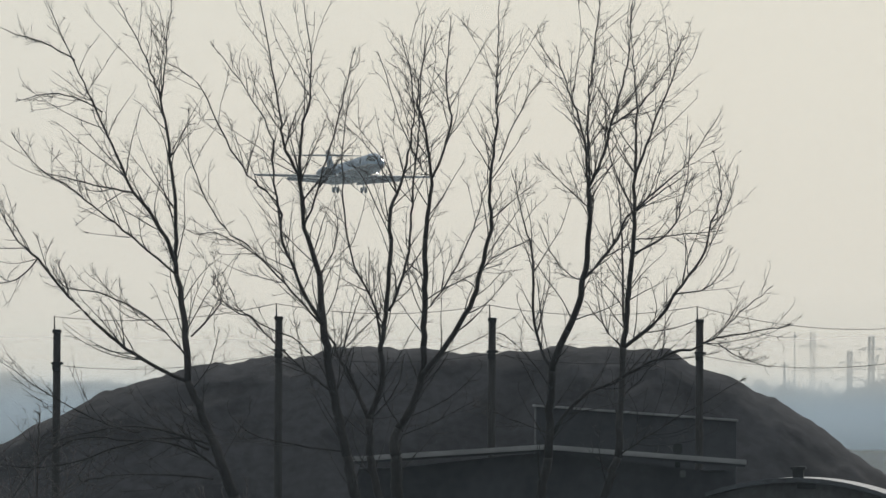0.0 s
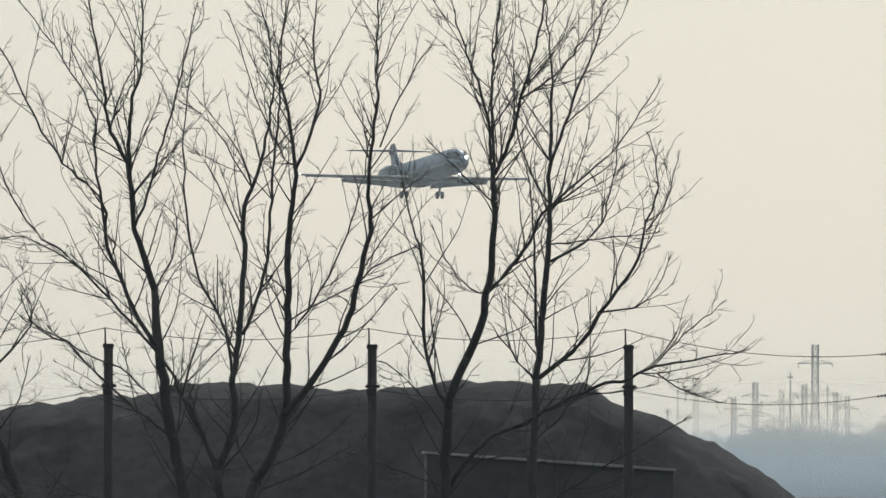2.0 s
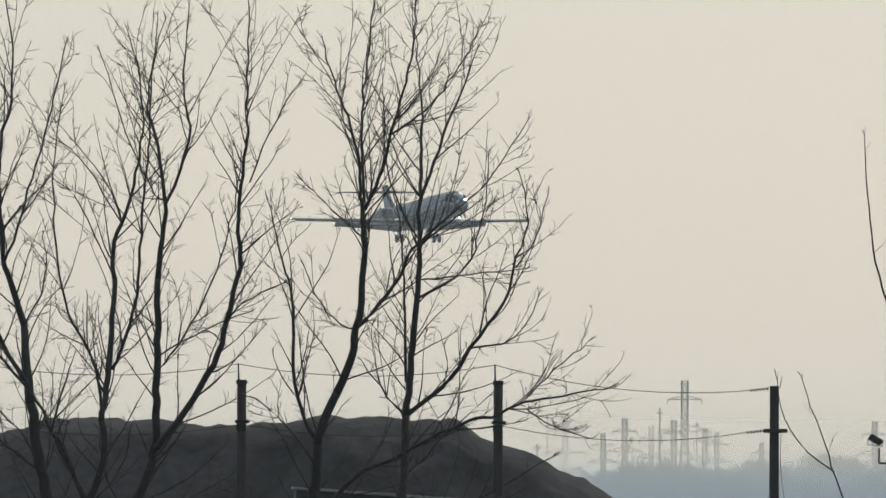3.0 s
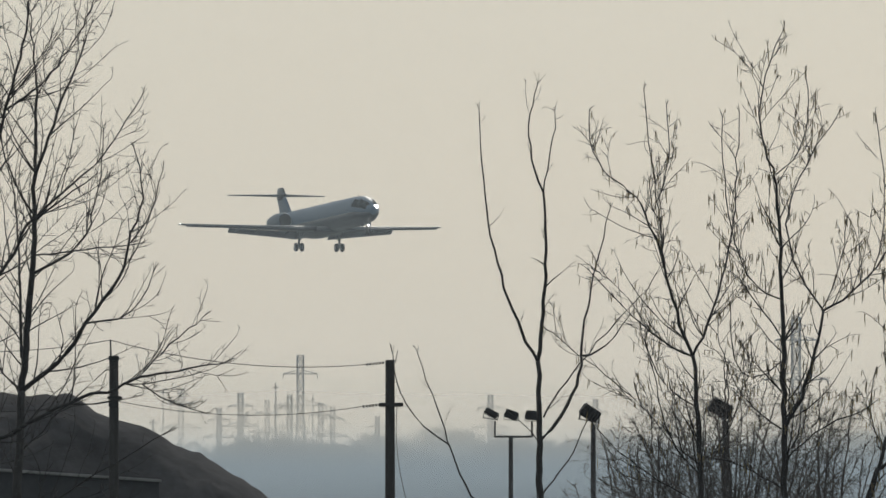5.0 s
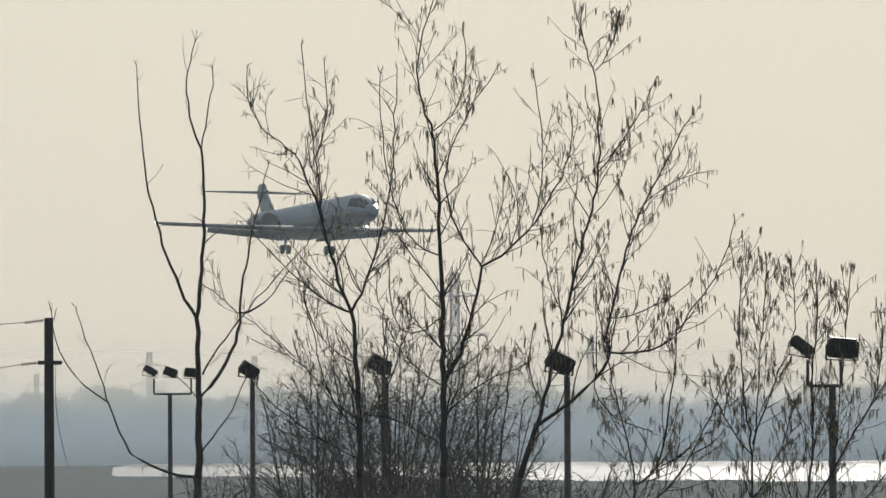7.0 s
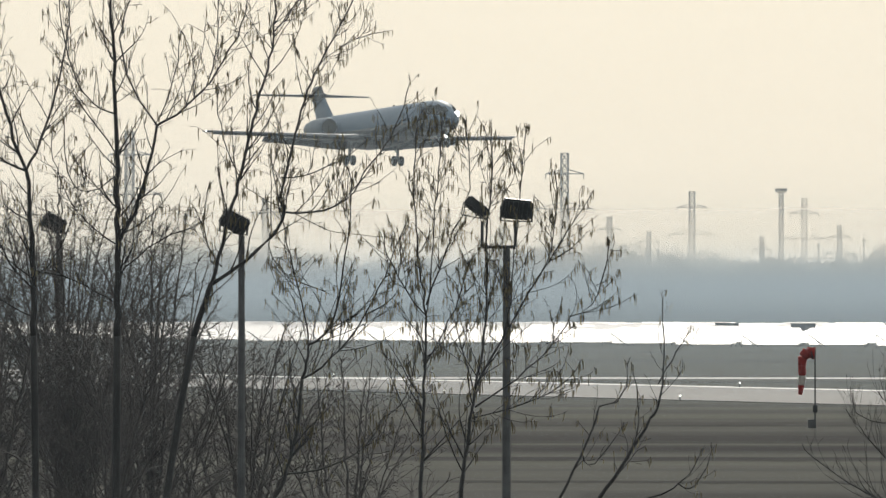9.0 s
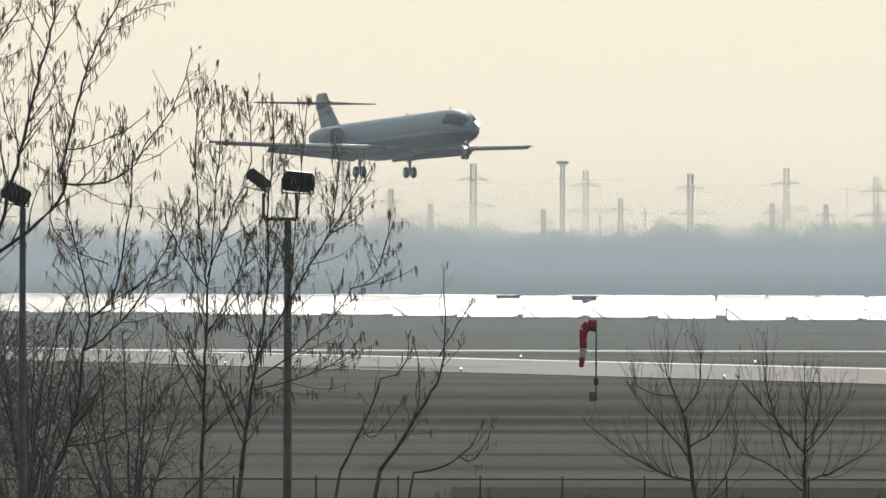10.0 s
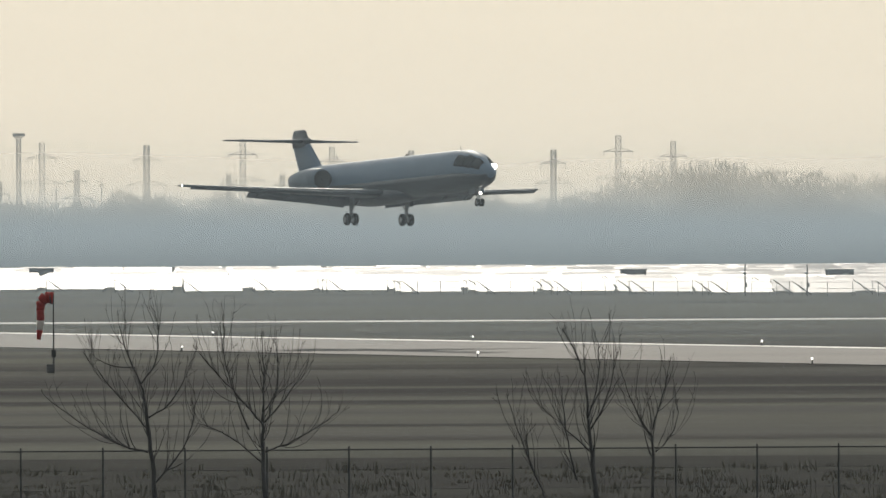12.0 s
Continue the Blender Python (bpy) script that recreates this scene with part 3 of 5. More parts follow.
POPLAR_E_MORE_1 = (
    (1.58, 13.82, 2.06, 14.26, 2.59, 14.7, 0.026),
    (2.59, 14.7, 2.94, 15.14, 3.38, 15.85, 0.015),
    (0.13, 10.8, -0.18, 11.42, -0.27, 12.48, 0.038),
    (-0.27, 12.48, -0.32, 13.1, -0.41, 13.46, 0.03),
    (-0.41, 13.46, -0.58, 14.07, -0.72, 14.6, 0.018),
    (0.89, 13.99, 0.38, 14.43, -0.06, 14.87, 0.018),
    (0.04, 9.47, 0.66, 10.27, 1.37, 10.58, 0.047),
    (1.37, 10.58, 2.25, 11.07, 2.86, 11.21, 0.034),
    (2.86, 11.21, 3.3, 11.43, 3.74, 11.52, 0.026),
    (3.74, 11.52, 4.27, 11.61, 4.72, 11.7, 0.018),
    (3.3, 11.43, 3.83, 11.96, 4.36, 12.4, 0.015),
    (3.39, 11.34, 3.83, 11.07, 4.37, 10.9, 0.015),
    (0.73, 12.58, 0.3, 12.84, -0.06, 13.54, 0.015),
)
POPLAR_E_MORE_2 = (
    (0.89, 14.52, 0.82, 15.85, 0.91, 16.9, 0.026),
    (0.91, 16.9, 0.95, 17.44, 1.04, 17.97, 0.018),
)
POPLAR_E = POPLAR_E[0], POPLAR_E[1] + POPLAR_E_MORE_1
POPLAR_E = POPLAR_E[0], POPLAR_E[1] + POPLAR_E_MORE_2
POPLAR_F = (-13.04, 186.74), (
    (-0.29, 8.26, -0.14, 8.67, 0.00, 9.08, 0.093),
    (0, 9.08, 0.03, 10.19, 0.06, 11.28, 0.086),
    (0.06, 11.28, 0.14, 12.01, 0.21, 12.82, 0.064),
    (0.21, 12.82, 0.28, 13.64, 0.28, 14.28, 0.054),
    (0.28, 14.28, 0.28, 15.1, 0.26, 15.73, 0.039),
    (0.26, 15.73, 0.27, 16.54, 0.18, 17.46, 0.027),
    (0.28, 14.73, 0.54, 15.46, 0.78, 16.1, 0.031),
    (0.78, 16.1, 1, 16.64, 1.18, 17.18, 0.023),
    (0.28, 13.18, 1.01, 13.64, 1.18, 14.1, 0.027),
    (1.18, 14.1, 1.32, 14.64, 1.36, 15.46, 0.016),
    (0.06, 11.28, 0.74, 11.82, 1.1, 12.37, 0.044),
    (1.1, 12.37, 1.64, 13.1, 1.86, 13.82, 0.035),
    (1.86, 13.82, 2.05, 14.37, 1.9, 15.18, 0.019),
)
POPLAR_F_REST = (
    (1.86, 13.65, 2.18, 14.19, 2.36, 14.82, 0.016),
    (0.05, 9.14, 0.97, 9.74, 2.48, 10.63, 0.022),
    (0.06, 10.33, 0.63, 10.90, 0.96, 11.47, 0.016),
)
POPLAR_F = POPLAR_F[0], POPLAR_F[1] + POPLAR_F_REST
POPLAR_F_MORE_1 = (
    (1.1, 12.37, 1.82, 12.55, 2.18, 13.19, 0.019),
    (0.06, 11.28, -0.35, 11.74, -0.62, 12.14, 0.027),
    (0.06, 11.82, 0.03, 12.74, 0.01, 13.46, 0.031),
    (0.01, 13.46, -0.08, 14.37, -0.18, 14.82, 0.019),
    (0.28, 14.1, -0.18, 15.1, -0.27, 16.36, 0.019),
    (0.28, 14, 0.73, 14.37, 1.27, 14.74, 0.023),
    (0.19, 13.46, 1.01, 13.55, 2, 13.65, 0.016),
)
POPLAR_F = POPLAR_F[0], POPLAR_F[1] + POPLAR_F_MORE_1
SAPLING_A = (-4.93, 194.94), (
    (0.0, 9.18, -0.9, 9.47, -1.32, 10.14, 0.026),
    (-1.32, 10.14, -1.6, 10.99, -1.93, 11.94, 0.014),
    (-1.41, 10.42, -2.12, 11.09, -2.35, 11.94, 0.014),
)
SAPLING_B = (-5.04, 201.94), (
    (0.0, 9.13, 0.02, 10.33, -0.01, 11.9, 0.058),
    (-0.01, 11.9, -0.49, 12.88, -0.83, 14.06, 0.027),
    (-0.83, 14.06, -0.97, 15.24, -1.02, 16.22, 0.015),
    (-0.01, 11.9, 0.1, 13.37, 0.07, 14.84, 0.034),
    (0.07, 14.84, -0.17, 15.82, -0.02, 16.7, 0.018),
    (0.07, 14.84, 0.21, 15.62, 0.26, 16.26, 0.012),
    (0.04, 10.53, 0.58, 11.31, 0.73, 11.99, 0.031),
    (0.73, 11.99, 1.17, 12.19, 1.56, 12.68, 0.018),
    (0.73, 11.99, 0.88, 13.07, 1.23, 14.54, 0.021),
    (0.09, 10.92, 0.59, 11.70, 1.57, 12.82, 0.016),
    (1.57, 12.82, 1.87, 13.16, 2.11, 13.55, 0.008),
    (0.04, 9.55, 0.48, 10.14, 0.88, 10.92, 0.014),
)
ASPEN_A = (-2.19, 197.99), (
    (0.0, 9.14, -0.02, 10.5, -0.13, 11.95, 0.066),
    (-0.13, 11.95, -0.44, 12.81, -0.59, 13.39, 0.037),
    (-0.59, 13.39, -0.92, 14.35, -1.3, 14.83, 0.027),
    (-1.3, 14.83, -1.78, 15.32, -1.87, 16.08, 0.015),
    (-0.13, 11.95, 0.23, 12.81, 0.52, 13.96, 0.03),
    (0.52, 13.96, 0.62, 14.82, 0.67, 16.07, 0.017),
    (-0.16, 11.95, -0.93, 12.43, -1.88, 13.39, 0.02),
    (-0.59, 13.39, -0.73, 14.54, -0.96, 16.47, 0.015),
    (-0.73, 14.54, -0.53, 15.31, -0.57, 16.18, 0.012),
    (-0.07, 11.08, -0.74, 11.66, -0.93, 12.43, 0.015),
    (-0.13, 11.93, -0.73, 12.26, -1.21, 12.91, 0.016),
    (-1.21, 12.91, -1.55, 13.25, -1.79, 13.39, 0.009),
    (0.00, 9.93, -0.50, 10.56, -0.74, 11.47, 0.022),
)
ASPEN_A_REST = (
    (-0.74, 11.47, -0.85, 11.86, -0.93, 12.24, 0.011),
    (-0.05, 10.13, 0.41, 10.55, 0.70, 11.37, 0.02),
    (0.70, 11.37, 0.85, 11.75, 0.85, 12.23, 0.01),
    (-0.50, 10.56, -1.31, 11.38, -2.08, 11.96, 0.014),
    (-2.08, 11.96, -2.37, 12.25, -2.61, 12.39, 0.008),
    (0.00, 9.45, -1.13, 10.13, -1.89, 10.90, 0.014),
)
ASPEN_A = ASPEN_A[0], ASPEN_A[1] + ASPEN_A_REST
ASPEN_B = (-0.76, 194.00), (
    (0.0, 9.15, 0.01, 10.86, -0.03, 12.84, 0.073),
    (-0.03, 12.84, -0.07, 14.16, -0.16, 15.01, 0.04),
    (-0.16, 15.01, -0.39, 16.04, -0.01, 17.31, 0.023),
    (0.01, 10.68, 0.43, 11.61, 0.66, 12.65, 0.04),
    (0.66, 12.65, 0.11, 13.69, 0.17, 14.63, 0.02),
    (0.66, 12.65, 1.48, 13.3, 2.05, 14.34, 0.026),
    (2.05, 14.34, 2.16, 14.71, 2.15, 15.18, 0.014),
    (-0.03, 12.84, -0.78, 13.69, -1.01, 15.86, 0.017),
    (0.17, 14.63, 0.45, 15.19, 0.92, 15.94, 0.014),
    (-0.12, 14.91, 0.36, 15.57, 0.36, 16.6, 0.014),
    (-0.04, 11.81, -0.7, 11.62, -0.88, 12.75, 0.014),
    (1.48, 13.3, 1.67, 14.34, 1.54, 15.85, 0.012),
    (-0.02, 12.18, -0.55, 12.94, -0.97, 13.41, 0.016),
)
ASPEN_B_REST = (
    (-0.02, 10.68, -0.51, 11.06, -0.89, 11.62, 0.016),
    (-0.89, 11.62, -1.07, 12.09, -1.07, 12.56, 0.009),
    (-0.00, 10.12, 0.61, 10.68, 1.27, 10.96, 0.018),
    (0.62, 12.65, 0.91, 13.31, 1.05, 14.15, 0.012),
    (0.03, 9.65, -0.61, 10.03, -1.27, 10.22, 0.014),
)
ASPEN_B = ASPEN_B[0], ASPEN_B[1] + ASPEN_B_REST
ASPEN_C = (0.53, 200.00), (
    (0.0, 9.12, 0.25, 9.91, 0.3, 10.01, 0.066),
    (0.3, 10.01, 0.79, 11.85, 1.13, 13.31, 0.041),
    (1.13, 13.31, 1.38, 14.37, 1.34, 16.02, 0.027),
    (1.34, 16.02, 1.15, 16.61, 1.1, 17.19, 0.015),
    (1.34, 16.12, 1.64, 16.6, 1.73, 17.04, 0.012),
    (0.3, 10.01, 1.37, 10.88, 1.47, 11.46, 0.041),
    (1.47, 11.46, 1.86, 13.01, 2.16, 13.79, 0.027),
    (2.16, 13.79, 2.65, 14.75, 2.99, 15.34, 0.018),
    (1.47, 11.27, 2.44, 11.36, 2.92, 11.94, 0.024),
    (2.92, 11.94, 3.41, 12.62, 3.71, 13.49, 0.015),
    (1.38, 14.37, 1.97, 15.15, 2.36, 15.92, 0.015),
    (2.16, 13.79, 2.64, 14.17, 3.23, 14.36, 0.009),
    (1.50, 11.85, 2.23, 11.99, 2.91, 12.43, 0.014),
)
ASPEN_C_REST = (
    (0.48, 10.31, 0.19, 10.89, 0.24, 11.66, 0.014),
    (0.78, 11.85, 0.49, 12.63, 0.40, 13.31, 0.012),
    (1.30, 10.88, 1.45, 10.30, 2.22, 9.91, 0.012),
)
ASPEN_C = ASPEN_C[0], ASPEN_C[1] + ASPEN_C_REST
ASPEN_D = (1.87, 195.99), (
    (0.0, 6.42, 0.33, 7.29, 0.47, 8.43, 0.04),
    (0.47, 8.43, 0.57, 8.81, 0.57, 9.1, 0.033),
    (0.57, 9.1, 0.38, 10.05, 0.19, 10.9, 0.017),
    (0.57, 9.0, 1.0, 9.48, 1.18, 10.52, 0.026),
    (1.18, 10.52, 1.28, 11.28, 1.23, 11.95, 0.014),
    (0.47, 8.43, 1.09, 8.91, 1.66, 9.76, 0.026),
    (1.66, 9.76, 1.94, 10.43, 2.23, 11.09, 0.014),
    (0.14, 6.82, 1.28, 7.11, 1.85, 7.77, 0.02),
    (1.85, 7.77, 2.23, 8.15, 2.42, 8.91, 0.012),
    (0.19, 10.9, 0.04, 11.47, -0.05, 12.23, 0.012),
)
ASPEN_E = (4.20, 189.95), (
    (0.0, 6.53, 0.05, 7.93, 0.09, 9.5, 0.043),
    (0.09, 9.5, -0.05, 10.6, -0.1, 11.89, 0.02),
    (-0.1, 11.89, -0.05, 12.53, 0.02, 12.81, 0.011),
    (0.09, 9.68, 0.41, 10.6, 0.69, 11.15, 0.017),
    (0.69, 11.15, 0.78, 11.89, 0.73, 12.63, 0.011),
    (0.09, 9.5, -0.42, 10.23, -0.6, 10.79, 0.014),
    (0.04, 8.67, 0.5, 9.5, 0.78, 10.33, 0.017),
    (0.09, 9.31, 0.23, 10.97, 0.36, 12.72, 0.014),
)
ASPEN_F = (4.80, 187.94), (
    (0.0, 6.57, 0.09, 7.41, 0.23, 8.32, 0.046),
    (0.23, 8.32, 0.41, 9.5, 0.43, 10.69, 0.025),
    (0.43, 10.69, 0.5, 11.6, 0.5, 12.51, 0.017),
    (0.23, 8.32, 0.77, 9.32, 1.32, 10.23, 0.025),
    (1.32, 10.23, 1.68, 10.78, 2.09, 11.42, 0.014),
    (1.32, 10.23, 1.54, 10.96, 1.54, 11.78, 0.011),
    (0.23, 8.23, 0.04, 8.96, -0.14, 9.5, 0.014),
    (0.23, 8.04, 1.23, 8.77, 1.77, 9.5, 0.019),
    (1.77, 9.5, 2.23, 9.87, 2.41, 10.69, 0.011),
    (0.77, 9.32, 0.91, 10.96, 1.04, 12.51, 0.011),
    (0.18, 7.86, 1.32, 8.23, 1.87, 8.68, 0.014),
)
SHRUB_A = (8.04, 214.85), (
    (0.0, 6.08, 0.52, 6.83, 0.94, 7.56, 0.04),
    (0.94, 7.56, 1.16, 8.18, 1.14, 9.75, 0.026),
    (1.09, 8.18, 1.46, 8.81, 1.66, 9.12, 0.014),
    (0.52, 6.83, 0.73, 7.56, 0.62, 8.39, 0.014),
)
YOUNG_A = (19.35, 299.38), (
    (0.0, 3.1, -0.18, 5.02, -0.35, 6.04, 0.086),
    (-0.35, 6.04, -0.71, 6.91, -0.89, 7.78, 0.031),
    (-0.35, 6.04, 0.09, 6.91, 0.02, 7.85, 0.031),
    (-0.18, 4.29, -1.37, 4.73, -2.82, 5.76, 0.043),
    (-0.18, 4.87, -1.07, 5.89, -1.8, 6.77, 0.031),
    (-0.18, 5.16, 0.52, 5.74, 0.82, 6.61, 0.031),
    (-0.07, 3.42, 0.81, 4.58, 1.03, 5.74, 0.037),
    (-0.49, 6.47, -1.36, 6.62, -1.65, 7.21, 0.019),
)
YOUNG_B = (22.55, 304.17), (
    (0.0, 2.97, -0.07, 4.33, -0.06, 5.22, 0.087),
    (-0.06, 5.22, -0.06, 6.25, -0.1, 7.14, 0.037),
    (-0.06, 4.92, -1.02, 5.96, -1.82, 6.85, 0.044),
    (-0.06, 4.92, 0.6, 5.66, 1.12, 6.39, 0.037),
    (-0.02, 4.18, 1.04, 4.62, 1.93, 5.21, 0.037),
    (-0.43, 4.77, -1.02, 6.4, -1.08, 7.22, 0.031),
    (-0.06, 5.22, 0.31, 5.95, 0.27, 6.99, 0.025),
    (-0.07, 3.89, -1.02, 4.63, -1.76, 4.93, 0.031),
)
YOUNG_C = (30.45, 296.44), (
    (0.0, 3.09, -0.14, 4.42, -0.21, 5.14, 0.085),
    (-0.21, 5.14, -0.34, 6.3, -0.81, 7.31, 0.043),
    (-0.21, 5.14, 0.09, 6.29, 0.02, 7.23, 0.031),
    (-0.14, 4.85, 0.37, 5.86, 0.52, 7.01, 0.031),
    (-0.14, 4.27, -0.92, 5.0, -1.43, 5.43, 0.031),
    (-0.5, 3.55, -0.78, 4.85, -0.95, 6.23, 0.031),
)
YOUNG_D = (32.74, 304.24), (
    (0.0, 2.9, 0.01, 4.11, -0.07, 4.56, 0.057),
    (-0.07, 4.56, -0.5, 5.3, -0.8, 6.19, 0.031),
    (0.01, 4.7, 0.23, 5.59, 0.39, 6.41, 0.031),
    (0.08, 4.11, 0.6, 4.7, 0.68, 5.37, 0.025),
    (0.01, 4.11, -0.06, 5.0, -0.13, 5.6, 0.02),
)
YOUNG_E = (29.03, 294.57), (
    (0.0, 3.03, -0.56, 4.32, -1.03, 5.68, 0.036),
    (-0.42, 3.89, -0.56, 4.61, -0.42, 4.89, 0.019),
)
SHRUB_B = (7.21, 211.88), (
    (0.0, 6.13, 0.51, 7.18, 0.72, 7.8, 0.026),
    (0.72, 7.8, 1.13, 8.0, 1.23, 8.52, 0.014),
    (0.41, 6.97, 0.62, 6.77, 1.13, 7.39, 0.014),
)
SHRUB_C = (8.78, 217.82), (
    (0.0, 5.99, 0.84, 6.26, 1.27, 6.89, 0.022),
    (0.84, 6.31, 1.16, 6.26, 1.48, 6.89, 0.014),
)



def bow(a, m, b, n):
    """Points on a curve from a through m to b."""
    c = m * 2 - (a + b) / 2
    return [a * (1 - u) ** 2 + c * 2 * u * (1 - u) + b * u * u for u in (i / n for i in range(n + 1))]


def twig(rng, V, Fc, tips, p, d, length, r, level, up, wide=1.0):
    """A wavering, arching twig that bears smaller ones."""
    n = 6 if level == 0 else 4
    pts, radii = [p], [r]
    step = length / n
    curl = Vector((rng.gauss(0, 0.10), rng.gauss(0, 0.10), rng.gauss(0, 0.06) + up))
    for i in range(n):
        d = (d + curl + Vector((rng.gauss(0, 0.09), rng.gauss(0, 0.09), rng.gauss(0, 0.07)))).normalized()
        p = p + d * step
        pts.append(p)
        radii.append(max(r * (1 - 0.7 * (i + 1) / n), 0.0042))
    tube(V, Fc, pts, radii, 4 if level == 0 else 3)
    tips.append((pts, level))
    if level < 2:
        count = int(length * (4.2 if level == 0 else 3.2) + rng.random())
        for k in range(count):
            u = 0.12 + 0.85 * (k + rng.random()) / max(count, 1)
            i = min(int(u * n), n - 1)
            q = pts[i].lerp(pts[i + 1], u * n - i)
            ax = (pts[i + 1] - pts[i]).normalized()
            nd = sideways(rng, ax, (0.45, 0.9), (0.55 * wide, 0.95 * wide))
            twig(rng, V, Fc, tips, q, nd, length * rng.uniform(0.22, 0.5) * (1.1 - 0.5 * u), max(r * 0.6, 0.005), level + 1, up * 0.8, wide)


def bough(rng, V, Fc, p, d, length, r, up):
    """A side branch that curves upwards; returns its points."""
    n = 8
    pts, radii = [p], [r]
    curl = Vector((rng.gauss(0, 0.05), rng.gauss(0, 0.05), up))
    for i in range(n):
        d = (d + curl + Vector((rng.gauss(0, 0.07), rng.gauss(0, 0.07), rng.gauss(0, 0.05)))).normalized()
        p = p + d * length / n
        pts.append(p)
        radii.append(max(r * (1 - 0.72 * (i + 1) / n), 0.005))
    tube(V, Fc, pts, radii, 5)
    return pts, radii


def sideways(rng, axis, ahead, out):
    side = axis.orthogonal().normalized()
    side.rotate(Matrix.Rotation(rng.uniform(0, 6.283), 3, axis))
    return (axis * rng.uniform(*ahead) + side * rng.uniform(*out)).normalized()


def build_tree(name, spec, seed, label, category, density=3.2, reach=1.0, catkins=0.0, up=0.07, group="", boughs=1.1, bough_len=1.9, low=0.12, stout=1.0, wide=1.0):
    rng = random.Random(seed)
    (bx, by), limbs = spec
    limbs = [(*l[:6], l[6] * stout) for l in limbs]
    root = thing(name, pose(bx, by, 0), label, category, group)
    V, Fc = [], []
    TV, TF, tips = [], [], []
    x0, z0 = limbs[0][0], limbs[0][1]
    r0 = limbs[0][6]
    lean = (limbs[0][2] - x0) / max(limbs[0][3] - z0, 0.05)
    lean = max(-0.18, min(0.18, lean))
    tube(V, Fc, bow(Vector((x0 - lean * z0 * 0.6, 0, -0.1)), Vector((x0 - lean * z0 * 0.42, 0, z0 * 0.5)), Vector((x0, 0, z0)), 8),
         [r0 * (1.4 - 0.4 * i / 8) for i in range(9)], 8)
    depth = {(x0, z0): 0.0}
    ends = {}
    for l in limbs:
        ends.setdefault((l[0], l[1]), []).append(l[6])
    for k, (ax, az, mx, mz, ex, ez, r) in enumerate(limbs):
        y0 = depth.get((ax, az))
        if y0 is None:
            near = min(depth, key=lambda q: (q[0] - ax) ** 2 + (q[1] - az) ** 2)
            y0 = depth[near]
        a, e = Vector((ax, y0, az)), Vector((ex, 0, ez))
        L = (e - a).length
        e.y = y0 + (0 if k == 0 else rng.uniform(-0.35, 0.35) * L)
        m = Vector((mx, (y0 + e.y) / 2, mz))
        depth[(ex, ez)] = e.y
        n = max(6, int(L * 5))
        pts = bow(a, m, e, n)
        for i in range(1, n):
            pts[i] = pts[i] + Vector((rng.gauss(0, 0.013), rng.gauss(0, 0.013), rng.gauss(0, 0.01)))
        nxt = max(ends.get((ex, ez), [0]))
        r1 = min(nxt, r) if nxt else max(0.008, r * 0.3)
        rad = [r + (r1 - r) * i / n for i in range(n + 1)]
        tube(V, Fc, pts, rad, 8 if r > 0.04 else 6)
        count = int(L * density * (1.35 if r < 0.05 else 0.8))
        for j in range(count):
            u = 0.06 + 0.94 * (j + rng.random()) / count
            if k == 0 and u < 0.3:
                continue
            i = min(int(u * n), n - 1)
            q = pts[i].lerp(pts[i + 1], u * n - i)
            axd = (pts[i + 1] - pts[i]).normalized()
            nd = sideways(rng, axd, (0.4, 0.85), (0.6 * wide, 1.0 * wide))
            ln = rng.uniform(0.35, 1.25) * reach * (1.15 - 0.4 * u)
            twig(rng, TV, TF, tips, q, nd, ln, min(0.009, rad[i] * 0.4 + 0.002), 0 if ln > 0.35 else 1, up, wide)
        for j in range(int(L * boughs + rng.random())):
            u = rng.uniform(low, 0.9)
            if k == 0 and (u < 0.2 or low > 0.3):
                continue
            i = min(int(u * n), n - 1)
            nd = sideways(rng, (pts[i + 1] - pts[i]).normalized(), (0.75, 1.0), (0.45 * wide, 0.85 * wide))
            bl = bough_len * rng.uniform(0.5, 1.2) * (1.2 - 0.65 * u) * (0.5 if r < 0.022 * stout else 1.0)
            bpts, brad = bough(rng, V, Fc, pts[i], nd, bl, min(rad[i] * 0.5, 0.014), up)
            for q in range(int(bl * density * 1.25)):
                v = rng.uniform(0.2, 1.0) * 7.99
                b = int(v)
                td = sideways(rng, (bpts[b + 1] - bpts[b]).normalized(), (0.5, 0.9), (0.5 * wide, 0.95 * wide))
                twig(rng, TV, TF, tips, bpts[b].lerp(bpts[b + 1], v - b), td, rng.uniform(0.3, 1.0) * reach, 0.007, 0 if rng.random() < 0.5 else 1, up, wide)
            twig(rng, TV, TF, tips, bpts[-1], (bpts[-1] - bpts[-2]).normalized(), 0.7 * reach, brad[-1], 0, up, wide)
        if not nxt:
            axd = (pts[-1] - pts[-3]).normalized()
            for j in range(3):
                nd = (axd + Vector((rng.gauss(0, 0.2), rng.gauss(0, 0.2), 0.1))).normalized()
                twig(rng, TV, TF, tips, pts[-1], nd, rng.uniform(0.3, 0.6) * reach, r1, 0, up, wide)
    part("trunk", _bm(V, Fc), WILLOWTWIG if name == "willow_bush" else BARK, root, smooth=True)
    tagged(raw("crown", TV, TF, WILLOWTWIG if name == "willow_bush" else TWIG, root, smooth=True), kind="stuff")
    if catkins:
        CV, CF = [], []
        for pts, level in tips:
            if level == 0 and rng.random() < 0.35:
                continue
            for i in range(1, len(pts)):
                if rng.random() < catkins:
                    p = pts[i]
                    ln = rng.uniform(0.07, 0.19)
                    q = p + Vector((rng.gauss(0, 0.014), rng.gauss(0, 0.014), -ln))
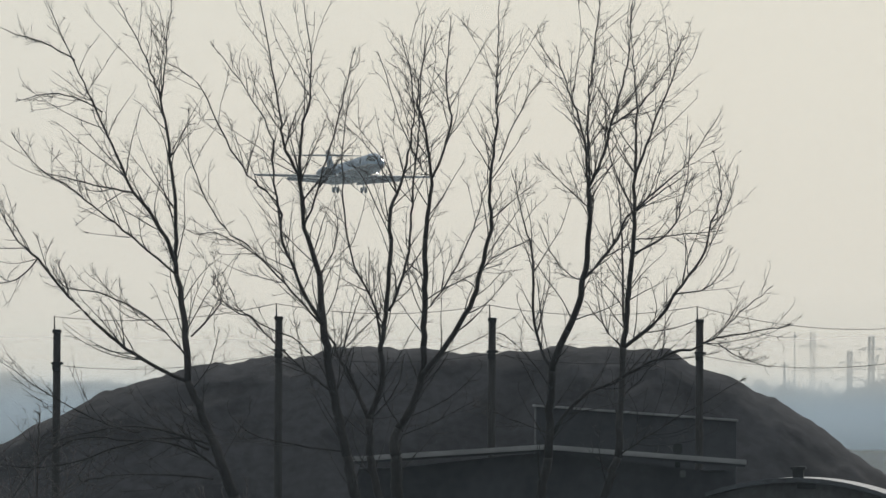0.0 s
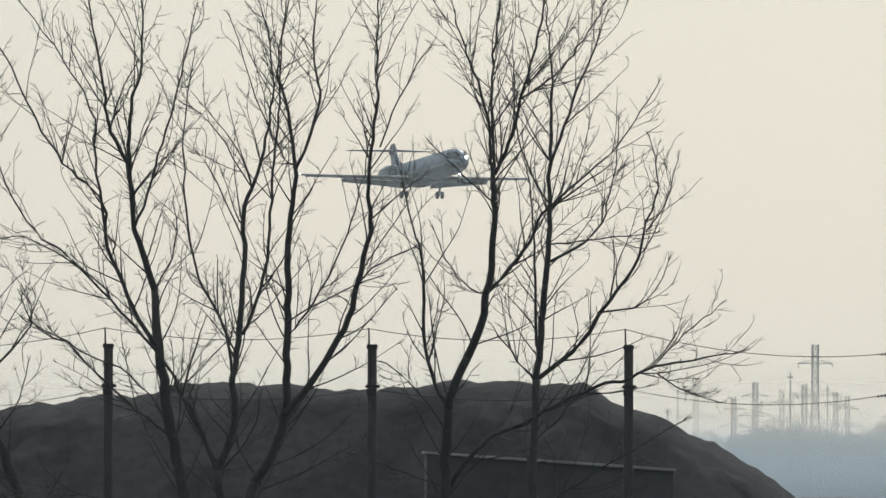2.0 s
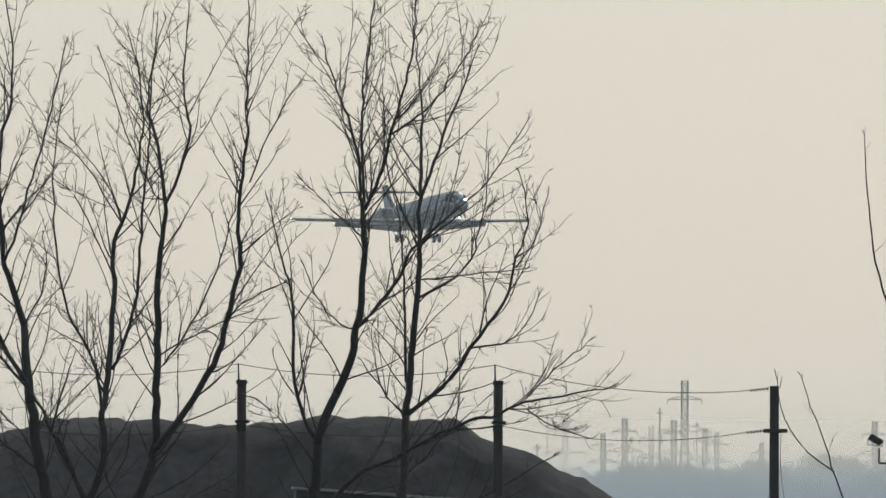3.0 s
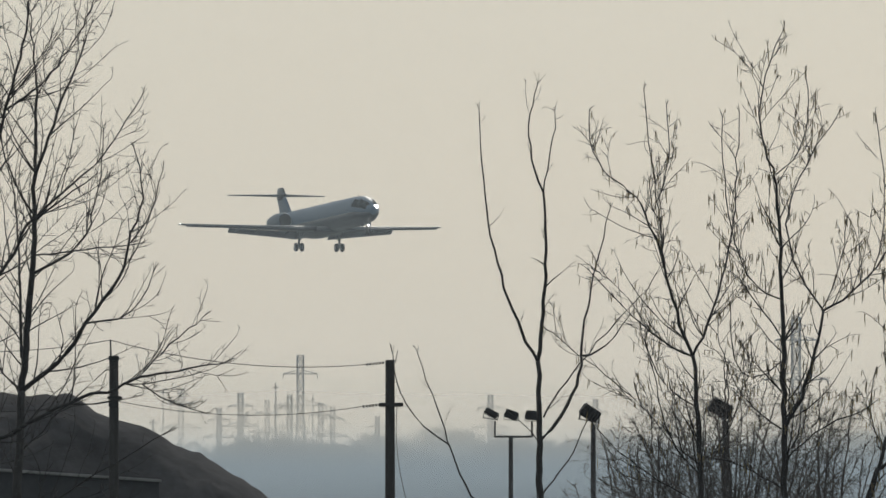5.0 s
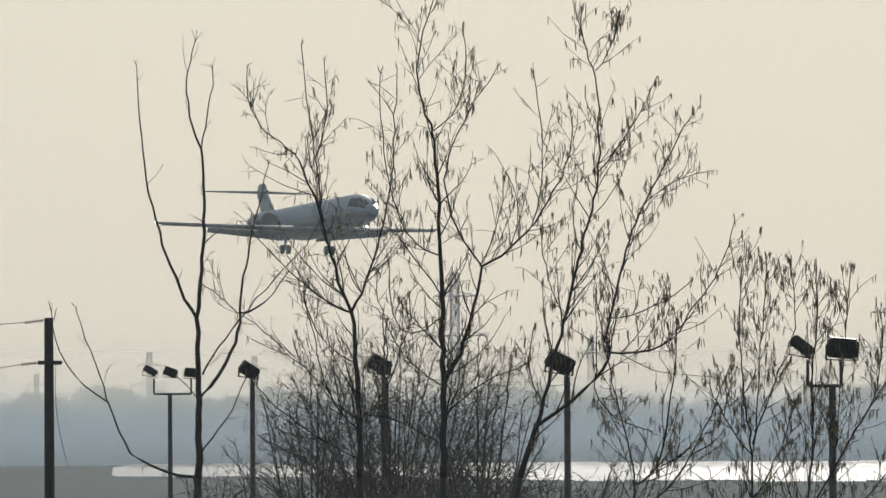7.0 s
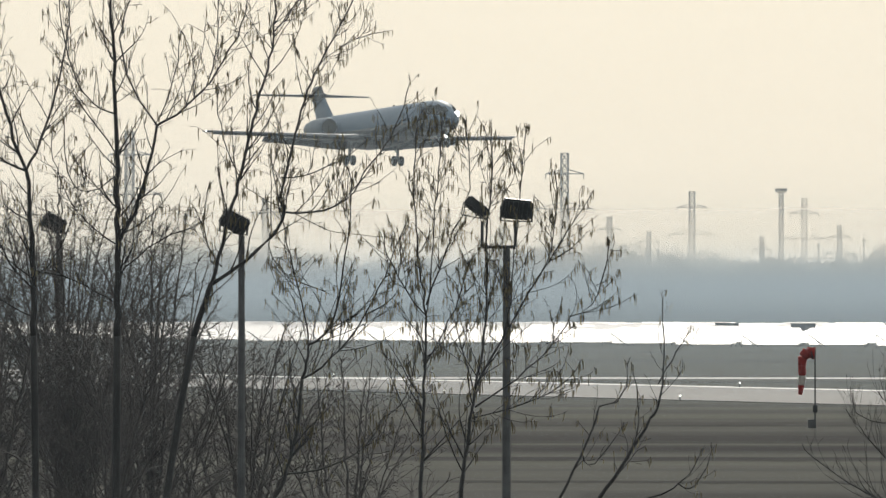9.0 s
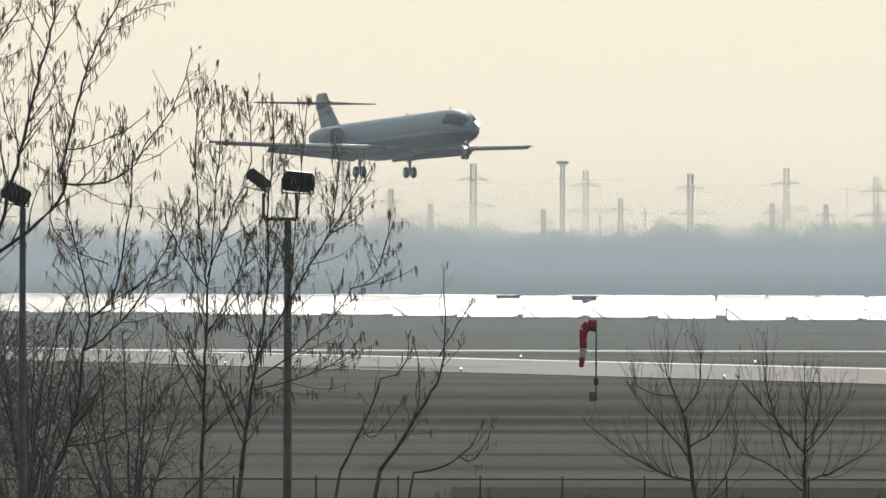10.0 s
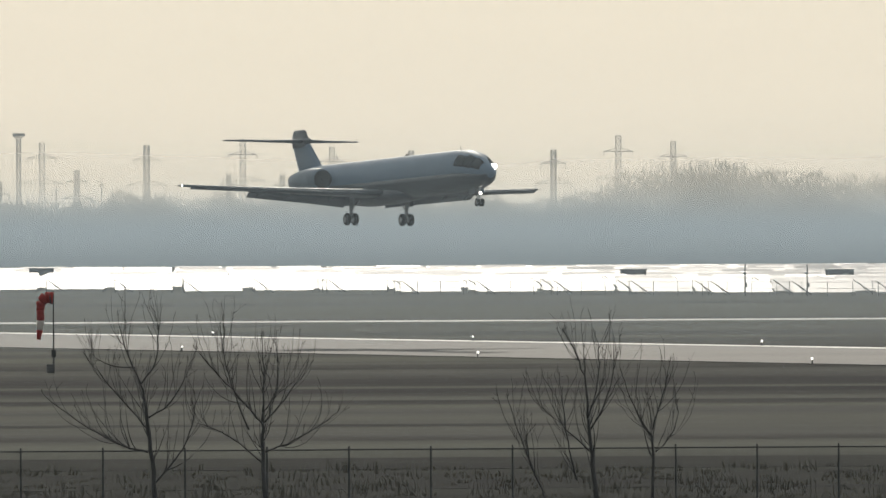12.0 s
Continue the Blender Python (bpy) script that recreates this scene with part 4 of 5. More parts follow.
                    tube(CV, CF, [p, p.lerp(q, 0.4) + Vector((0.004, 0, 0)), q], [0.004, rng.uniform(0.008, 0.013), 0.004], 4)
        tagged(raw("catkin_cover", CV, CF, CATKIN, root, "hanging brownish catkins"), kind="stuff")
    return root


def _bm(V, Fc):
    bm = bmesh.new()
    vs = [bm.verts.new(v) for v in V]
    for f in Fc:
        bm.faces.new([vs[i] for i in f])
    return bm


def bushy(seed, height, radius, stems, split):
    """Limbs of a many-stemmed round bush, for build_tree."""
    rng = random.Random(seed)
    limbs = [(0, 0.6, 0.02, split * 0.6, 0.05, split, 0.11)]
    for k in range(stems):
        a = -1 + 2 * (k + rng.random()) / stems
        ex = a * radius
        ez = split + (height - split) * math.sqrt(max(0.25, 1 - a * a)) * rng.uniform(0.7, 1.0)
        s = rng.uniform(0.35, 1.0)
        mz = split * s + (ez - split * s) * rng.uniform(0.5, 0.68)
        limbs.append((0.05 * s, split * s, ex * rng.uniform(0.3, 0.6), mz, ex, ez, rng.uniform(0.022, 0.045)))
    return limbs


def build_trees():
    row = "row of tall bare poplars"
    text = "tall bare grey-barked poplar with upswept branches and fine twigs"
    for i, spec in enumerate((POPLAR_A, POPLAR_B, POPLAR_C, POPLAR_D, POPLAR_E, POPLAR_F)):
        build_tree("poplar", spec, 10 + i, text, "tree", 3.4, 0.34, group=row, boughs=3.4, bough_len=1.6, up=0.06, stout=0.92)
    build_tree("sapling", SAPLING_A, 31, "low bare sapling with long whip-like shoots", "tree", 0.8, 0.4, boughs=0.0)
    build_tree("sapling", SAPLING_B, 32, "slender bare sapling with whip-like upright shoots", "tree", 1.0, 0.4, boughs=0.25, bough_len=0.9, stout=1.15)
    text = "leafless aspen hung with brown catkins"
    for i, spec in enumerate((ASPEN_A, ASPEN_B, ASPEN_C, ASPEN_D, ASPEN_E, ASPEN_F)):
        build_tree("aspen", spec, 40 + i, text, "tree", 3.0, 0.34, (0.09, 0.16, 0.30, 0.32, 0.32, 0.32)[i], 0.06, "group of aspens with catkins", boughs=4.6 if i < 3 else 6.2, bough_len=1.4, stout=0.85, wide=1.15)
    for i, spec in enumerate((SHRUB_A, SHRUB_B, SHRUB_C)):
        build_tree("shrub", spec, 51 + i, "low bare shrub with catkins on arching shoots", "shrub", 2.6, 0.4, 0.2, 0.1, "low shrubs beside the aspens", boughs=1.2, bough_len=0.8)
    text = "small bare young tree before the fence"
    for i, spec in enumerate((YOUNG_A, YOUNG_B, YOUNG_C, YOUNG_D, YOUNG_E)):
        build_tree("young_tree", spec, 60 + i, text, "tree", 1.0, 0.45, 0.0, 0.2, "young trees along the fence", boughs=5.5, bough_len=1.5, stout=0.78)
    for i, (pan, dist, h, r, n) in enumerate(WILLOWS):
        x, y = dist * math.sin(radians(pan)), dist * math.cos(radians(pan))
        build_tree("willow_bush", ((x, y), bushy(70 + i, h, r, n, h * 0.5)), 70 + i, "dense round bare willow bush of fine dark twigs", "bush", 2.2, 0.6, 0.0, 0.01, "thicket of willow bushes", boughs=3.7, bough_len=1.3, low=0.15, wide=1.25)


def at(pan, dist, z=0.0):
    """The place at that bearing (degrees to the right of north) and distance from the camera's stand."""
    return dist * math.sin(radians(pan)), dist * math.cos(radians(pan)), z


# ---- utility poles and their wires ----
def build_poles():
    tops = []
    for i, (pan, dist, top, arm) in enumerate(POLES):
        x, y, _ = at(pan, dist)
        p = thing("utility_pole", pose(x, y, 0), "dark weathered timber utility pole with a crossarm" if arm else "dark weathered timber utility pole with a thin mast on top", "utility pole", "line of utility poles")
        bm = bmesh.new()
        rod(bm, (0, 0, -0.1), (0, 0, top), 0.115, 0.078, 12)
        part("post", bm, WOODPOLE, p, smooth=False)
        bm = bmesh.new()
        if arm:
            box(bm, 0.02, -0.09, top - 0.77, 0.42, 0.07, 0.07, 0.01)
            part("crossarm", bm, WOODPOLE, p)
            for k, (dx, zz) in enumerate(((-0.10, top - 0.05), (-0.16, top - 0.77))):
                bm = bmesh.new()
                for s in range(6):
                    rod(bm, (dx - s * 0.055, -0.08, zz - s * 0.006), (dx - s * 0.055 - 0.036, -0.08, zz - s * 0.006), 0.028, 0.018, 8)
                part("insulator", bm, DARKSTEEL, p)
            bm = bmesh.new()
            rod(bm, (0.09, 0, top - 0.05), (0.13, 0, top + 0.16), 0.008, 0.006, 5)
            part("spike", bm, DARKSTEEL, p)
            V, Fc = [], []
            tube(V, Fc, bow(Vector((0.12, -0.08, top - 0.8)), Vector((0.14, -0.08, top - 1.7)), Vector((0.34, -0.08, top - 2.6)), 8), [0.006] * 9, 5)
            part("stay_wire", _bm(V, Fc), WIRE, p)
            tops.append((Vector((x - 0.42, y - 0.08, top - 0.08)), Vector((x - 0.48, y - 0.08, top - 0.80))))
        else:
            rod(bm, (-0.05, 0, top - 0.07), (-0.06, 0, top + 0.28), 0.018, 0.012, 6)
            part("mast", bm, DARKSTEEL, p)
            bm = bmesh.new()
            box(bm, 0, -0.012, top - 0.04, 0.18, 0.18, 0.08, 0.01)
            part("cap", bm, DARKSTEEL, p)
            bm = bmesh.new()
            box(bm, 0.02, -0.10, top - 0.72, 0.26, 0.08, 0.06, 0.015)
            box(bm, 0, -0.09, top - 0.82, 0.17, 0.07, 0.13, 0.015)
            part("bracket", bm, DARKSTEEL, p)
            tops.append((Vector((x - 0.06, y, top + 0.27)), Vector((x, y - 0.10, top - 0.76))))
    for k in range(2):
        for a, b in zip(tops, tops[1:]):
            V, Fc = [], []
            n = 14
            pts = [a[k].lerp(b[k], i / n) + Vector((0, 0, -0.2 * 4 * (i / n) * (1 - i / n))) for i in range(n + 1)]
            tube(V, Fc, pts, [0.0065] * (n + 1), 5)
            tagged(raw("overhead_wire", V, Fc, WIRE), "thin sagging overhead wire between utility poles", "wire", "overhead wires")


# ---- floodlights ----
def flood_head(root, dx, dz, turn, tilt, size, yaw=0):
    """One lamp head: housing with cooling ribs, glass and its stirrup."""
    size *= 0.9
    m = pose(dx, 0, dz, tilt, turn, yaw)
    bm = bmesh.new()
    box(bm, 0, 0, 0, size, size * 0.38, size * 0.66, size * 0.06)
    for k in range(5):
        box(bm, (k - 2) * size * 0.17, -size * 0.21, 0.0, size * 0.03, size * 0.12, size * 0.5)
    bmesh.ops.transform(bm, matrix=m, verts=bm.verts)
    h = part("lamp_head", bm, DARKSTEEL, root)
    bm = bmesh.new()
    box(bm, 0, size * 0.197, 0, size * 0.86, 0.012, size * 0.5)
    bmesh.ops.transform(bm, matrix=m, verts=bm.verts)
    part("lamp_glass", bm, GLASS_L, h)
    bm = bmesh.new()
    box(bm, -size * 0.53, 0, -size * 0.15, 0.02, 0.06, size * 0.5)
    box(bm, size * 0.53, 0, -size * 0.15, 0.02, 0.06, size * 0.5)
    box(bm, 0, 0, -size * 0.40, size * 1.1, 0.06, 0.02)
    bmesh.ops.transform(bm, matrix=pose(dx, 0, dz, 0, turn * 0.3, yaw), verts=bm.verts)
    part("stirrup", bm, DARKSTEEL, h)


def build_floodlights():
    group = "floodlights on tall poles"
    for i, (pan, dist, z, heads) in enumerate(FLOODS):
        x, y, _ = at(pan, dist)
        f = thing("floodlight", pose(x, y, 0), "tall grey steel pole with %s dark floodlight%s" % (("one", "two", "three")[len(heads) - 1], "s" if len(heads) > 1 else ""), "floodlight", group)
        low = z - (0.62 if len(heads) > 1 else 0.28)
        bm = bmesh.new()
        rod(bm, (0, 0, -0.05), (0, 0, low), 0.095, 0.06, 12)
        box(bm, 0, 0, 0.02, 0.4, 0.4, 0.05, 0.01)
        part("pole", bm, CONCRETE, f)
        xs = [h[0] for h in heads]
        bm = bmesh.new()
        if len(heads) > 1:
            rod(bm, (min(xs) + 0.1, 0, low), (max(xs) - 0.02, 0, low), 0.028, 0.028, 8)
            for hx in (min(xs) + 0.1, max(xs) - 0.02):
                rod(bm, (hx, 0, low), (hx, 0, z - 0.18), 0.028, 0.028, 8)
        else:
            rod(bm, (0, 0, low - 0.05), (xs[0] * 0.5, 0, z - 0.1), 0.03, 0.03, 8)
        part("bracket", bm, CONCRETE, f)
        for hx, hz, turn, tilt, size, yaw in heads:
            flood_head(f, hx, z + hz, turn, tilt, size, yaw)


# ---- fence along the field ----
def build_fence():
    f = thing("fence", pose(0, 411, 0), "grey wire perimeter fence on slim steel posts", "fence")
    a, b, step, top = -6.0, 60.0, 2.9, 2.2
    n = int((b - a) / step)
    bm = bmesh.new()
    rod(bm, (0, 0, -0.05), (0, 0, top + 0.12), 0.035, 0.032, 8)
    first = part("post", bm, DARKSTEEL, f)
    for i in range(n + 1):
        x = a + i * step + 1.72
        y = -0.012 * (x - 20)
        if i == 0:
            first.location = (x, y, 0)
        else:
            o = new("post", first.data)
            o.parent, o.location = f, (x, y, 0)
    for k, z in enumerate((top, top - 0.7, top - 1.4, 0.15)):
        bm = bmesh.new()
        rod(bm, (a, -0.012 * (a - 20), z), (b, -0.012 * (b - 20), z), 0.026 if k == 0 else 0.006, None, 6)
        part("rail" if k == 0 else "line_wire", bm, DARKSTEEL, f)
    V, Fc = [], []
    s, t = 0.11, 0.004
    k = a
    while k < b - top:
        for d in (1, -1):
            p = Vector((k if d > 0 else k + top, -0.012 * (k - 20), 0.1))
            q = Vector((k + top if d > 0 else k, -0.012 * (k - 20), top))
            tube(V, Fc, [p, q], [t, t], 3)
        k += s
    tagged(raw("wire_mesh", V, Fc, DARKSTEEL, f), kind="stuff")


# ---- windsock ----
def build_windsock():
    x, y, _ = at(*SOCK_AT)
    w = thing("windsock", pose(x, y, 0), "drooping red and white windsock on a grey pole", "windsock")
    bm = bmesh.new()
    rod(bm, (0, 0, -0.1), (0, 0, 5.55), 0.07, 0.045, 10)
    part("pole", bm, CONCRETE, w)
    bm = bmesh.new()
    box(bm, -0.22, 0, 0.3, 0.55, 0.5, 0.6, 0.03)
    part("base_box", bm, CONCRETE, w)
    bm = bmesh.new()
    box(bm, 0, -0.1, 1.35, 0.32, 0.22, 0.5, 0.02)
    part("control_box", bm, DARKSTEEL, w)
    bm = bmesh.new()
    bmesh.ops.create_cone(bm, cap_ends=False, segments=14, radius1=0.42, radius2=0.40, depth=0.08, matrix=pose(-0.25, 0, 5.2, 0, 78, 0))
    part("hoop", bm, DARKSTEEL, w)
    # cloth: short rings that droop from the hoop, one band after another
    path = [(-0.02, 5.25, 0.42), (-0.55, 5.30, 0.40), (-0.86, 5.0, 0.33), (-0.92, 4.4, 0.27), (-0.90, 3.7, 0.26), (-0.97, 3.0, 0.22), (-1.05, 2.35, 0.14)]
    cols = (SOCKRED, SOCKRED, SOCKRED, SOCKRED, SOCKWHITE, SOCKRED)
    for k in range(6):
        V, Fc = [], []
        n = 4
        pts, rad = [], []
        for i in range(n + 1):
            u = i / n
            a, b = path[k], path[k + 1]
            pts.append(Vector((a[0] + (b[0] - a[0]) * u, 0.03 * math.sin(3 * (k + u)), a[1] + (b[1] - a[1]) * u)))
            rad.append((a[2] + (b[2] - a[2]) * u) * (1 + 0.05 * math.sin(9 * (k + u))))
        tube(V, Fc, pts, rad, 12)
        part("cloth_band", _bm(V, Fc), cols[k], w, "white cloth band" if cols[k] is SOCKWHITE else "red cloth band", True)


# ---- solar field ----
def solar_table(wide, deep, tilt, z):
    """One tilted table of modules with its posts and side struts."""
    root = thing("solar_table", pose(0, 0, 0), "tilted table of solar modules glaring in the sun", "solar panel", "rows of solar tables")
    t = pose(0, 0, z, tilt, 0, 0)
    bm = bmesh.new()
    bmesh.ops.create_cube(bm, size=1.0, matrix=t @ Matrix.Diagonal((wide, deep, 0.06, 1)))
    part("panel", bm, PANEL, root)
    for sx in (-0.5, 0.5):
        a, b = t @ Vector((sx * wide, -deep / 2, -0.08)), t @ Vector((sx * wide, deep / 2, -0.08))
        for p in (a, b):
            bm = bmesh.new()
            rod(bm, (p.x, p.y, 0), p, 0.045, 0.045, 5)
            part("post", bm, DARKSTEEL, root)
    bm = bmesh.new()
    rod(bm, (-wide / 2 - 0.2, -deep / 2 - 0.25, z + 0.75), (-wide / 2 + 2.7, -deep / 2 - 0.4, 0.1), 0.06, 0.10, 5)
    part("strut", bm, DARKSTEEL, root)
    bm = bmesh.new()
    rod(bm, (-wide / 2 + 0.8, -deep / 2 - 0.25, z + 0.2), (-wide / 2 + 2.0, -deep / 2 - 0.4, 0.1), 0.06, 0.06, 5)
    part("strut", bm, DARKSTEEL, root)
    return root


def build_solar():
    wide, deep, tilt = 9.0, 6.4, SUN_EL / 2 + 5.0
    proto = solar_table(wide, deep, tilt, 1.4)
    first = True
    for r in range(5):
        for i in range(31):
            x = -10 + i * 9.8 + (r % 3) * 2.1
            y = (2060 - 1.85 * x) * (1 - r / 17) + 2440 * r / 17
            m = pose(x, y, 0.1 * math.sin(i * 1.7 + r), 0.8 * math.sin(i * 2.3 + r * 1.1) + 1.2 * math.sin(r * 2.6) - 0.8, 0, -2.0)
            if first:
                proto.matrix_basis = m
                first = False
            else:
                copy_thing(proto, m)
    V, Fc = [], []
    rng = random.Random(5)
    for r in range(5, 17):
        for i in range(48):
            x = -70 + i * 10.2 + (r % 4) * 2.3
            y = (2060 - 1.85 * x) * (1 - r / 17) + 2440 * r / 17
            k = len(V)
            t = pose(x, y, 1.45 + rng.uniform(-0.1, 0.1), tilt + rng.uniform(-1.2, 1.2) + 2.4 * math.sin(r * 2.2), 0, -2.0)
            for z in (-0.03, 0.03):
                for sx, sy in ((-1, -1), (1, -1), (1, 1), (-1, 1)):
                    V.append(t @ Vector((sx * wide / 2, sy * deep / 2, z)))
            Fc += [(k + 4, k + 5, k + 6, k + 7), (k + 3, k + 2, k + 1, k), (k, k + 1, k + 5, k + 4), (k + 2, k + 3, k + 7, k + 6), (k + 1, k + 2, k + 6, k + 5), (k + 3, k, k + 4, k + 7)]
            for sx in (-1, 1):
                a = t @ Vector((sx * wide / 2, 0, 0))
                tube(V, Fc, [Vector((a.x, a.y, 0)), a], [0.07, 0.07], 4)
    tagged(raw("solar_field", V, Fc, PANEL), "many far rows of tilted solar tables glaring in the sun", "solar panel", kind="stuff")
    # transformer huts among the rows
    for i, (pan, dist, w, h, z) in enumerate(HUTS):
        x, y, _ = at(pan, dist)
        hut = thing("transformer_hut", pose(x, y, 0), "low dark transformer hut among the solar tables", "hut", "transformer huts")
        bm = bmesh.new()
        box(bm, 0, 0, z / 2, w, 3, z, 0.05)
        part("body", bm, WALLPAINT, hut)
        bm = bmesh.new()
        box(bm, 0, 0, z + 0.08, w + 0.3, 3.3, 0.16, 0.04)
        part("roof", bm, ROOFMETAL, hut)
        bm = bmesh.new()
        box(bm, w * 0.2, -1.52, z * 0.45, 1.0, 0.05, z * 0.8, 0.01)
        part("door", bm, STEEL, hut)


def build_solar_fence():
    """A wire fence with slim posts before the nearer end of the solar field, and two taller poles."""
    f = thing("fence", pose(0, 0, 0), "thin wire fence before the solar tables", "fence")
    bm = bmesh.new()
    rod(bm, (0, 0, -0.05), (0, 0, 2.1), 0.05, 0.045, 6)
    first = part("post", bm, DARKSTEEL, f)
    n = 34
    place = [Vector((148 + 3.0 * i, 2048 - 1.85 * (148 + 3.0 * i), 0)) for i in range(n)]
    first.location = place[0]
    for p in place[1:]:
        o = new("post", first.data)
        o.parent, o.location = f, p
    for z in (2.0, 1.1):
        bm = bmesh.new()
        rod(bm, place[0] + Vector((0, 0, z)), place[-1] + Vector((0, 0, z)), 0.02, None, 5)
        part("line_wire", bm, DARKSTEEL, f)
    for k, pan in enumerate((6.60, 6.905)):
        x = 2040 / (1.85 + 1 / math.tan(radians(pan)))
        q = thing("camera_pole", pose(x, 2040 - 1.85 * x, 0), "slim dark steel pole with a small box at the solar fence", "pole", "poles at the solar fence")
        bm = bmesh.new()
        rod(bm, (0, 0, -0.05), (0, 0, 4.6), 0.11, 0.09, 8)
        part("pole", bm, DARKSTEEL, q)
        bm = bmesh.new()
        box(bm, 0.12, -0.1, 1.6, 0.4, 0.3, 0.6, 0.03)
        box(bm, -0.1, -0.1, 3.3, 0.5, 0.2, 0.25, 0.02)
        part("control_box", bm, DARKSTEEL, q)


# ---- far woods, masts and pylons ----
def build_woods():
    rng = random.Random(9)

    def belt(name, dist, count, lo, hi, seed, label, tops):
        V, Fc = [], []
        for i in range(count):
            pan = -7.5 + 15.5 * rng.random()
            d = dist + rng.uniform(0, 130)
            x, y, _ = at(pan, d)
            h = (lo + (hi - lo) * rng.random()) * tops(pan)
            w = h * rng.uniform(0.25, 0.42)
            tube(V, Fc, [Vector((x, y, 0)), Vector((x, y, h * 0.6))], [0.25, 0.12], 4)
            for k in range(240):
                a, u = rng.uniform(0, 6.283), rng.random() ** 0.75
                zz = h * (0.08 + 0.86 * u)
                rr = w * math.sqrt(max(0.03, 1 - (2 * u - 0.75) ** 2 / 1.6)) * math.sqrt(rng.random())
                c = Vector((x + rr * math.cos(a), y + rr * math.sin(a) * 0.6, zz))
                s = rng.uniform(0.8, 2.4) * (1.25 if lo > 15 else 1.0)
                wd = 0.09 + 0.20 * (1 - u)
                lean = Vector((rng.gauss(0, 0.28) * s + (c.x - x) / w * s * 0.45, rng.uniform(-s, s) * 0.3, s * rng.uniform(0.4, 1.0)))
                b = len(V)
                V.extend((c - Vector((wd, 0, 0)), c + Vector((wd, 0.1, 0)), c + lean))
                Fc.append((b, b + 1, b + 2))
        tagged(raw(name, V, Fc, WOODS), label, "woods", kind="stuff")

    belt("woods", 3230, 1500, 13, 19, 1, "far belt of bare winter woods in haze", lambda p: 1.0 + 0.12 * math.sin(p * 4.1) + 0.08 * math.sin(p * 11))
    belt("woods", 3420, 1300, 17, 25, 2, "farther belt of taller bare woods in haze", lambda p: 0.86 + 0.10 * math.sin(p * 3.1 + 1) + 0.32 * max(0.0, min(1.0, (p - 5.85) / 0.3)))
    belt("brush", 3190, 1500, 3.5, 8, 3, "low brush along the foot of the woods", lambda p: 1.0)


def lattice(bm, h, foot, neck, arms, r):
    """A lattice tower of four legs with crossed bracing and arms."""
    def corner(k, z):
        w = foot + (neck - foot) * min(1.0, z / (h * 0.6))
        return Vector(((-1, 1, 1, -1)[k] * w / 2, (-1, -1, 1, 1)[k] * w / 2, z))
    zs = [0]
    while zs[-1] < h * 0.99:
        w = (corner(1, zs[-1]).x) * 2
        zs.append(min(h, zs[-1] + max(w * 1.15, 2.0)))
    for a, b in zip(zs, zs[1:]):
        for k in range(4):
            rod(bm, corner(k, a), corner(k, b), r, r, 4)
            rod(bm, corner(k, a), corner((k + 1) % 4, b), r * 0.8, None, 4)
            rod(bm, corner((k + 1) % 4, a), corner(k, b), r * 0.8, None, 4)
            rod(bm, corner(k, b), corner((k + 1) % 4, b), r * 0.8, None, 4)
    for z, w in arms:
        for s in (-1, 1):
            rod(bm, (0, -neck / 2, z), (s * w, 0, z), r * 1.3, None, 4)
            rod(bm, (0, neck / 2, z), (s * w, 0, z), r * 1.3, None, 4)
            rod(bm, (s * neck / 2, 0, z + w * 0.22), (s * w, 0, z), r * 1.1, None, 4)
            rod(bm, (s * w, 0, z), (s * w, 0, z - 1.3), r * 1.1, None, 4)


def build_pylons():
    made = {}
    for pan, dist, h in PYLONS:
        size = "big" if h > 34 else "mid" if h > 25 else "low"
        H0 = {"big": 40.0, "mid": 30.0, "low": 22.0}[size]
        if size not in made:
            p = thing("pylon", pose(0, 0, 0), {"big": "tall", "mid": "", "low": "low"}[size].capitalize() + " steel lattice pylon with crossarms standing among far woods", "pylon", "power line pylons")
            bm = bmesh.new()
            arms = ((H0 * 0.66, 7.0), (H0 * 0.87, 4.6)) if size == "big" else ((H0 * 0.7, 5.0), (H0 * 0.88, 3.4)) if size == "mid" else ((H0 * 0.85, 2.6),)
            lattice(bm, H0, H0 * 0.105, H0 * 0.042, arms, 0.10)
            part("tower", bm, HAZEDSTEEL, p)
            made[size] = (p, False)
        p, used = made[size]
        m = pose(*at(pan, dist), 0, 0, 12 * math.sin(pan * 9))
        s = h / H0
        if not used:
            p.matrix_basis = m
            p.scale = (s, s, s)
            made[size] = (p, True)
        else:
            q = copy_thing(p, m)
            q.scale = (s, s, s)


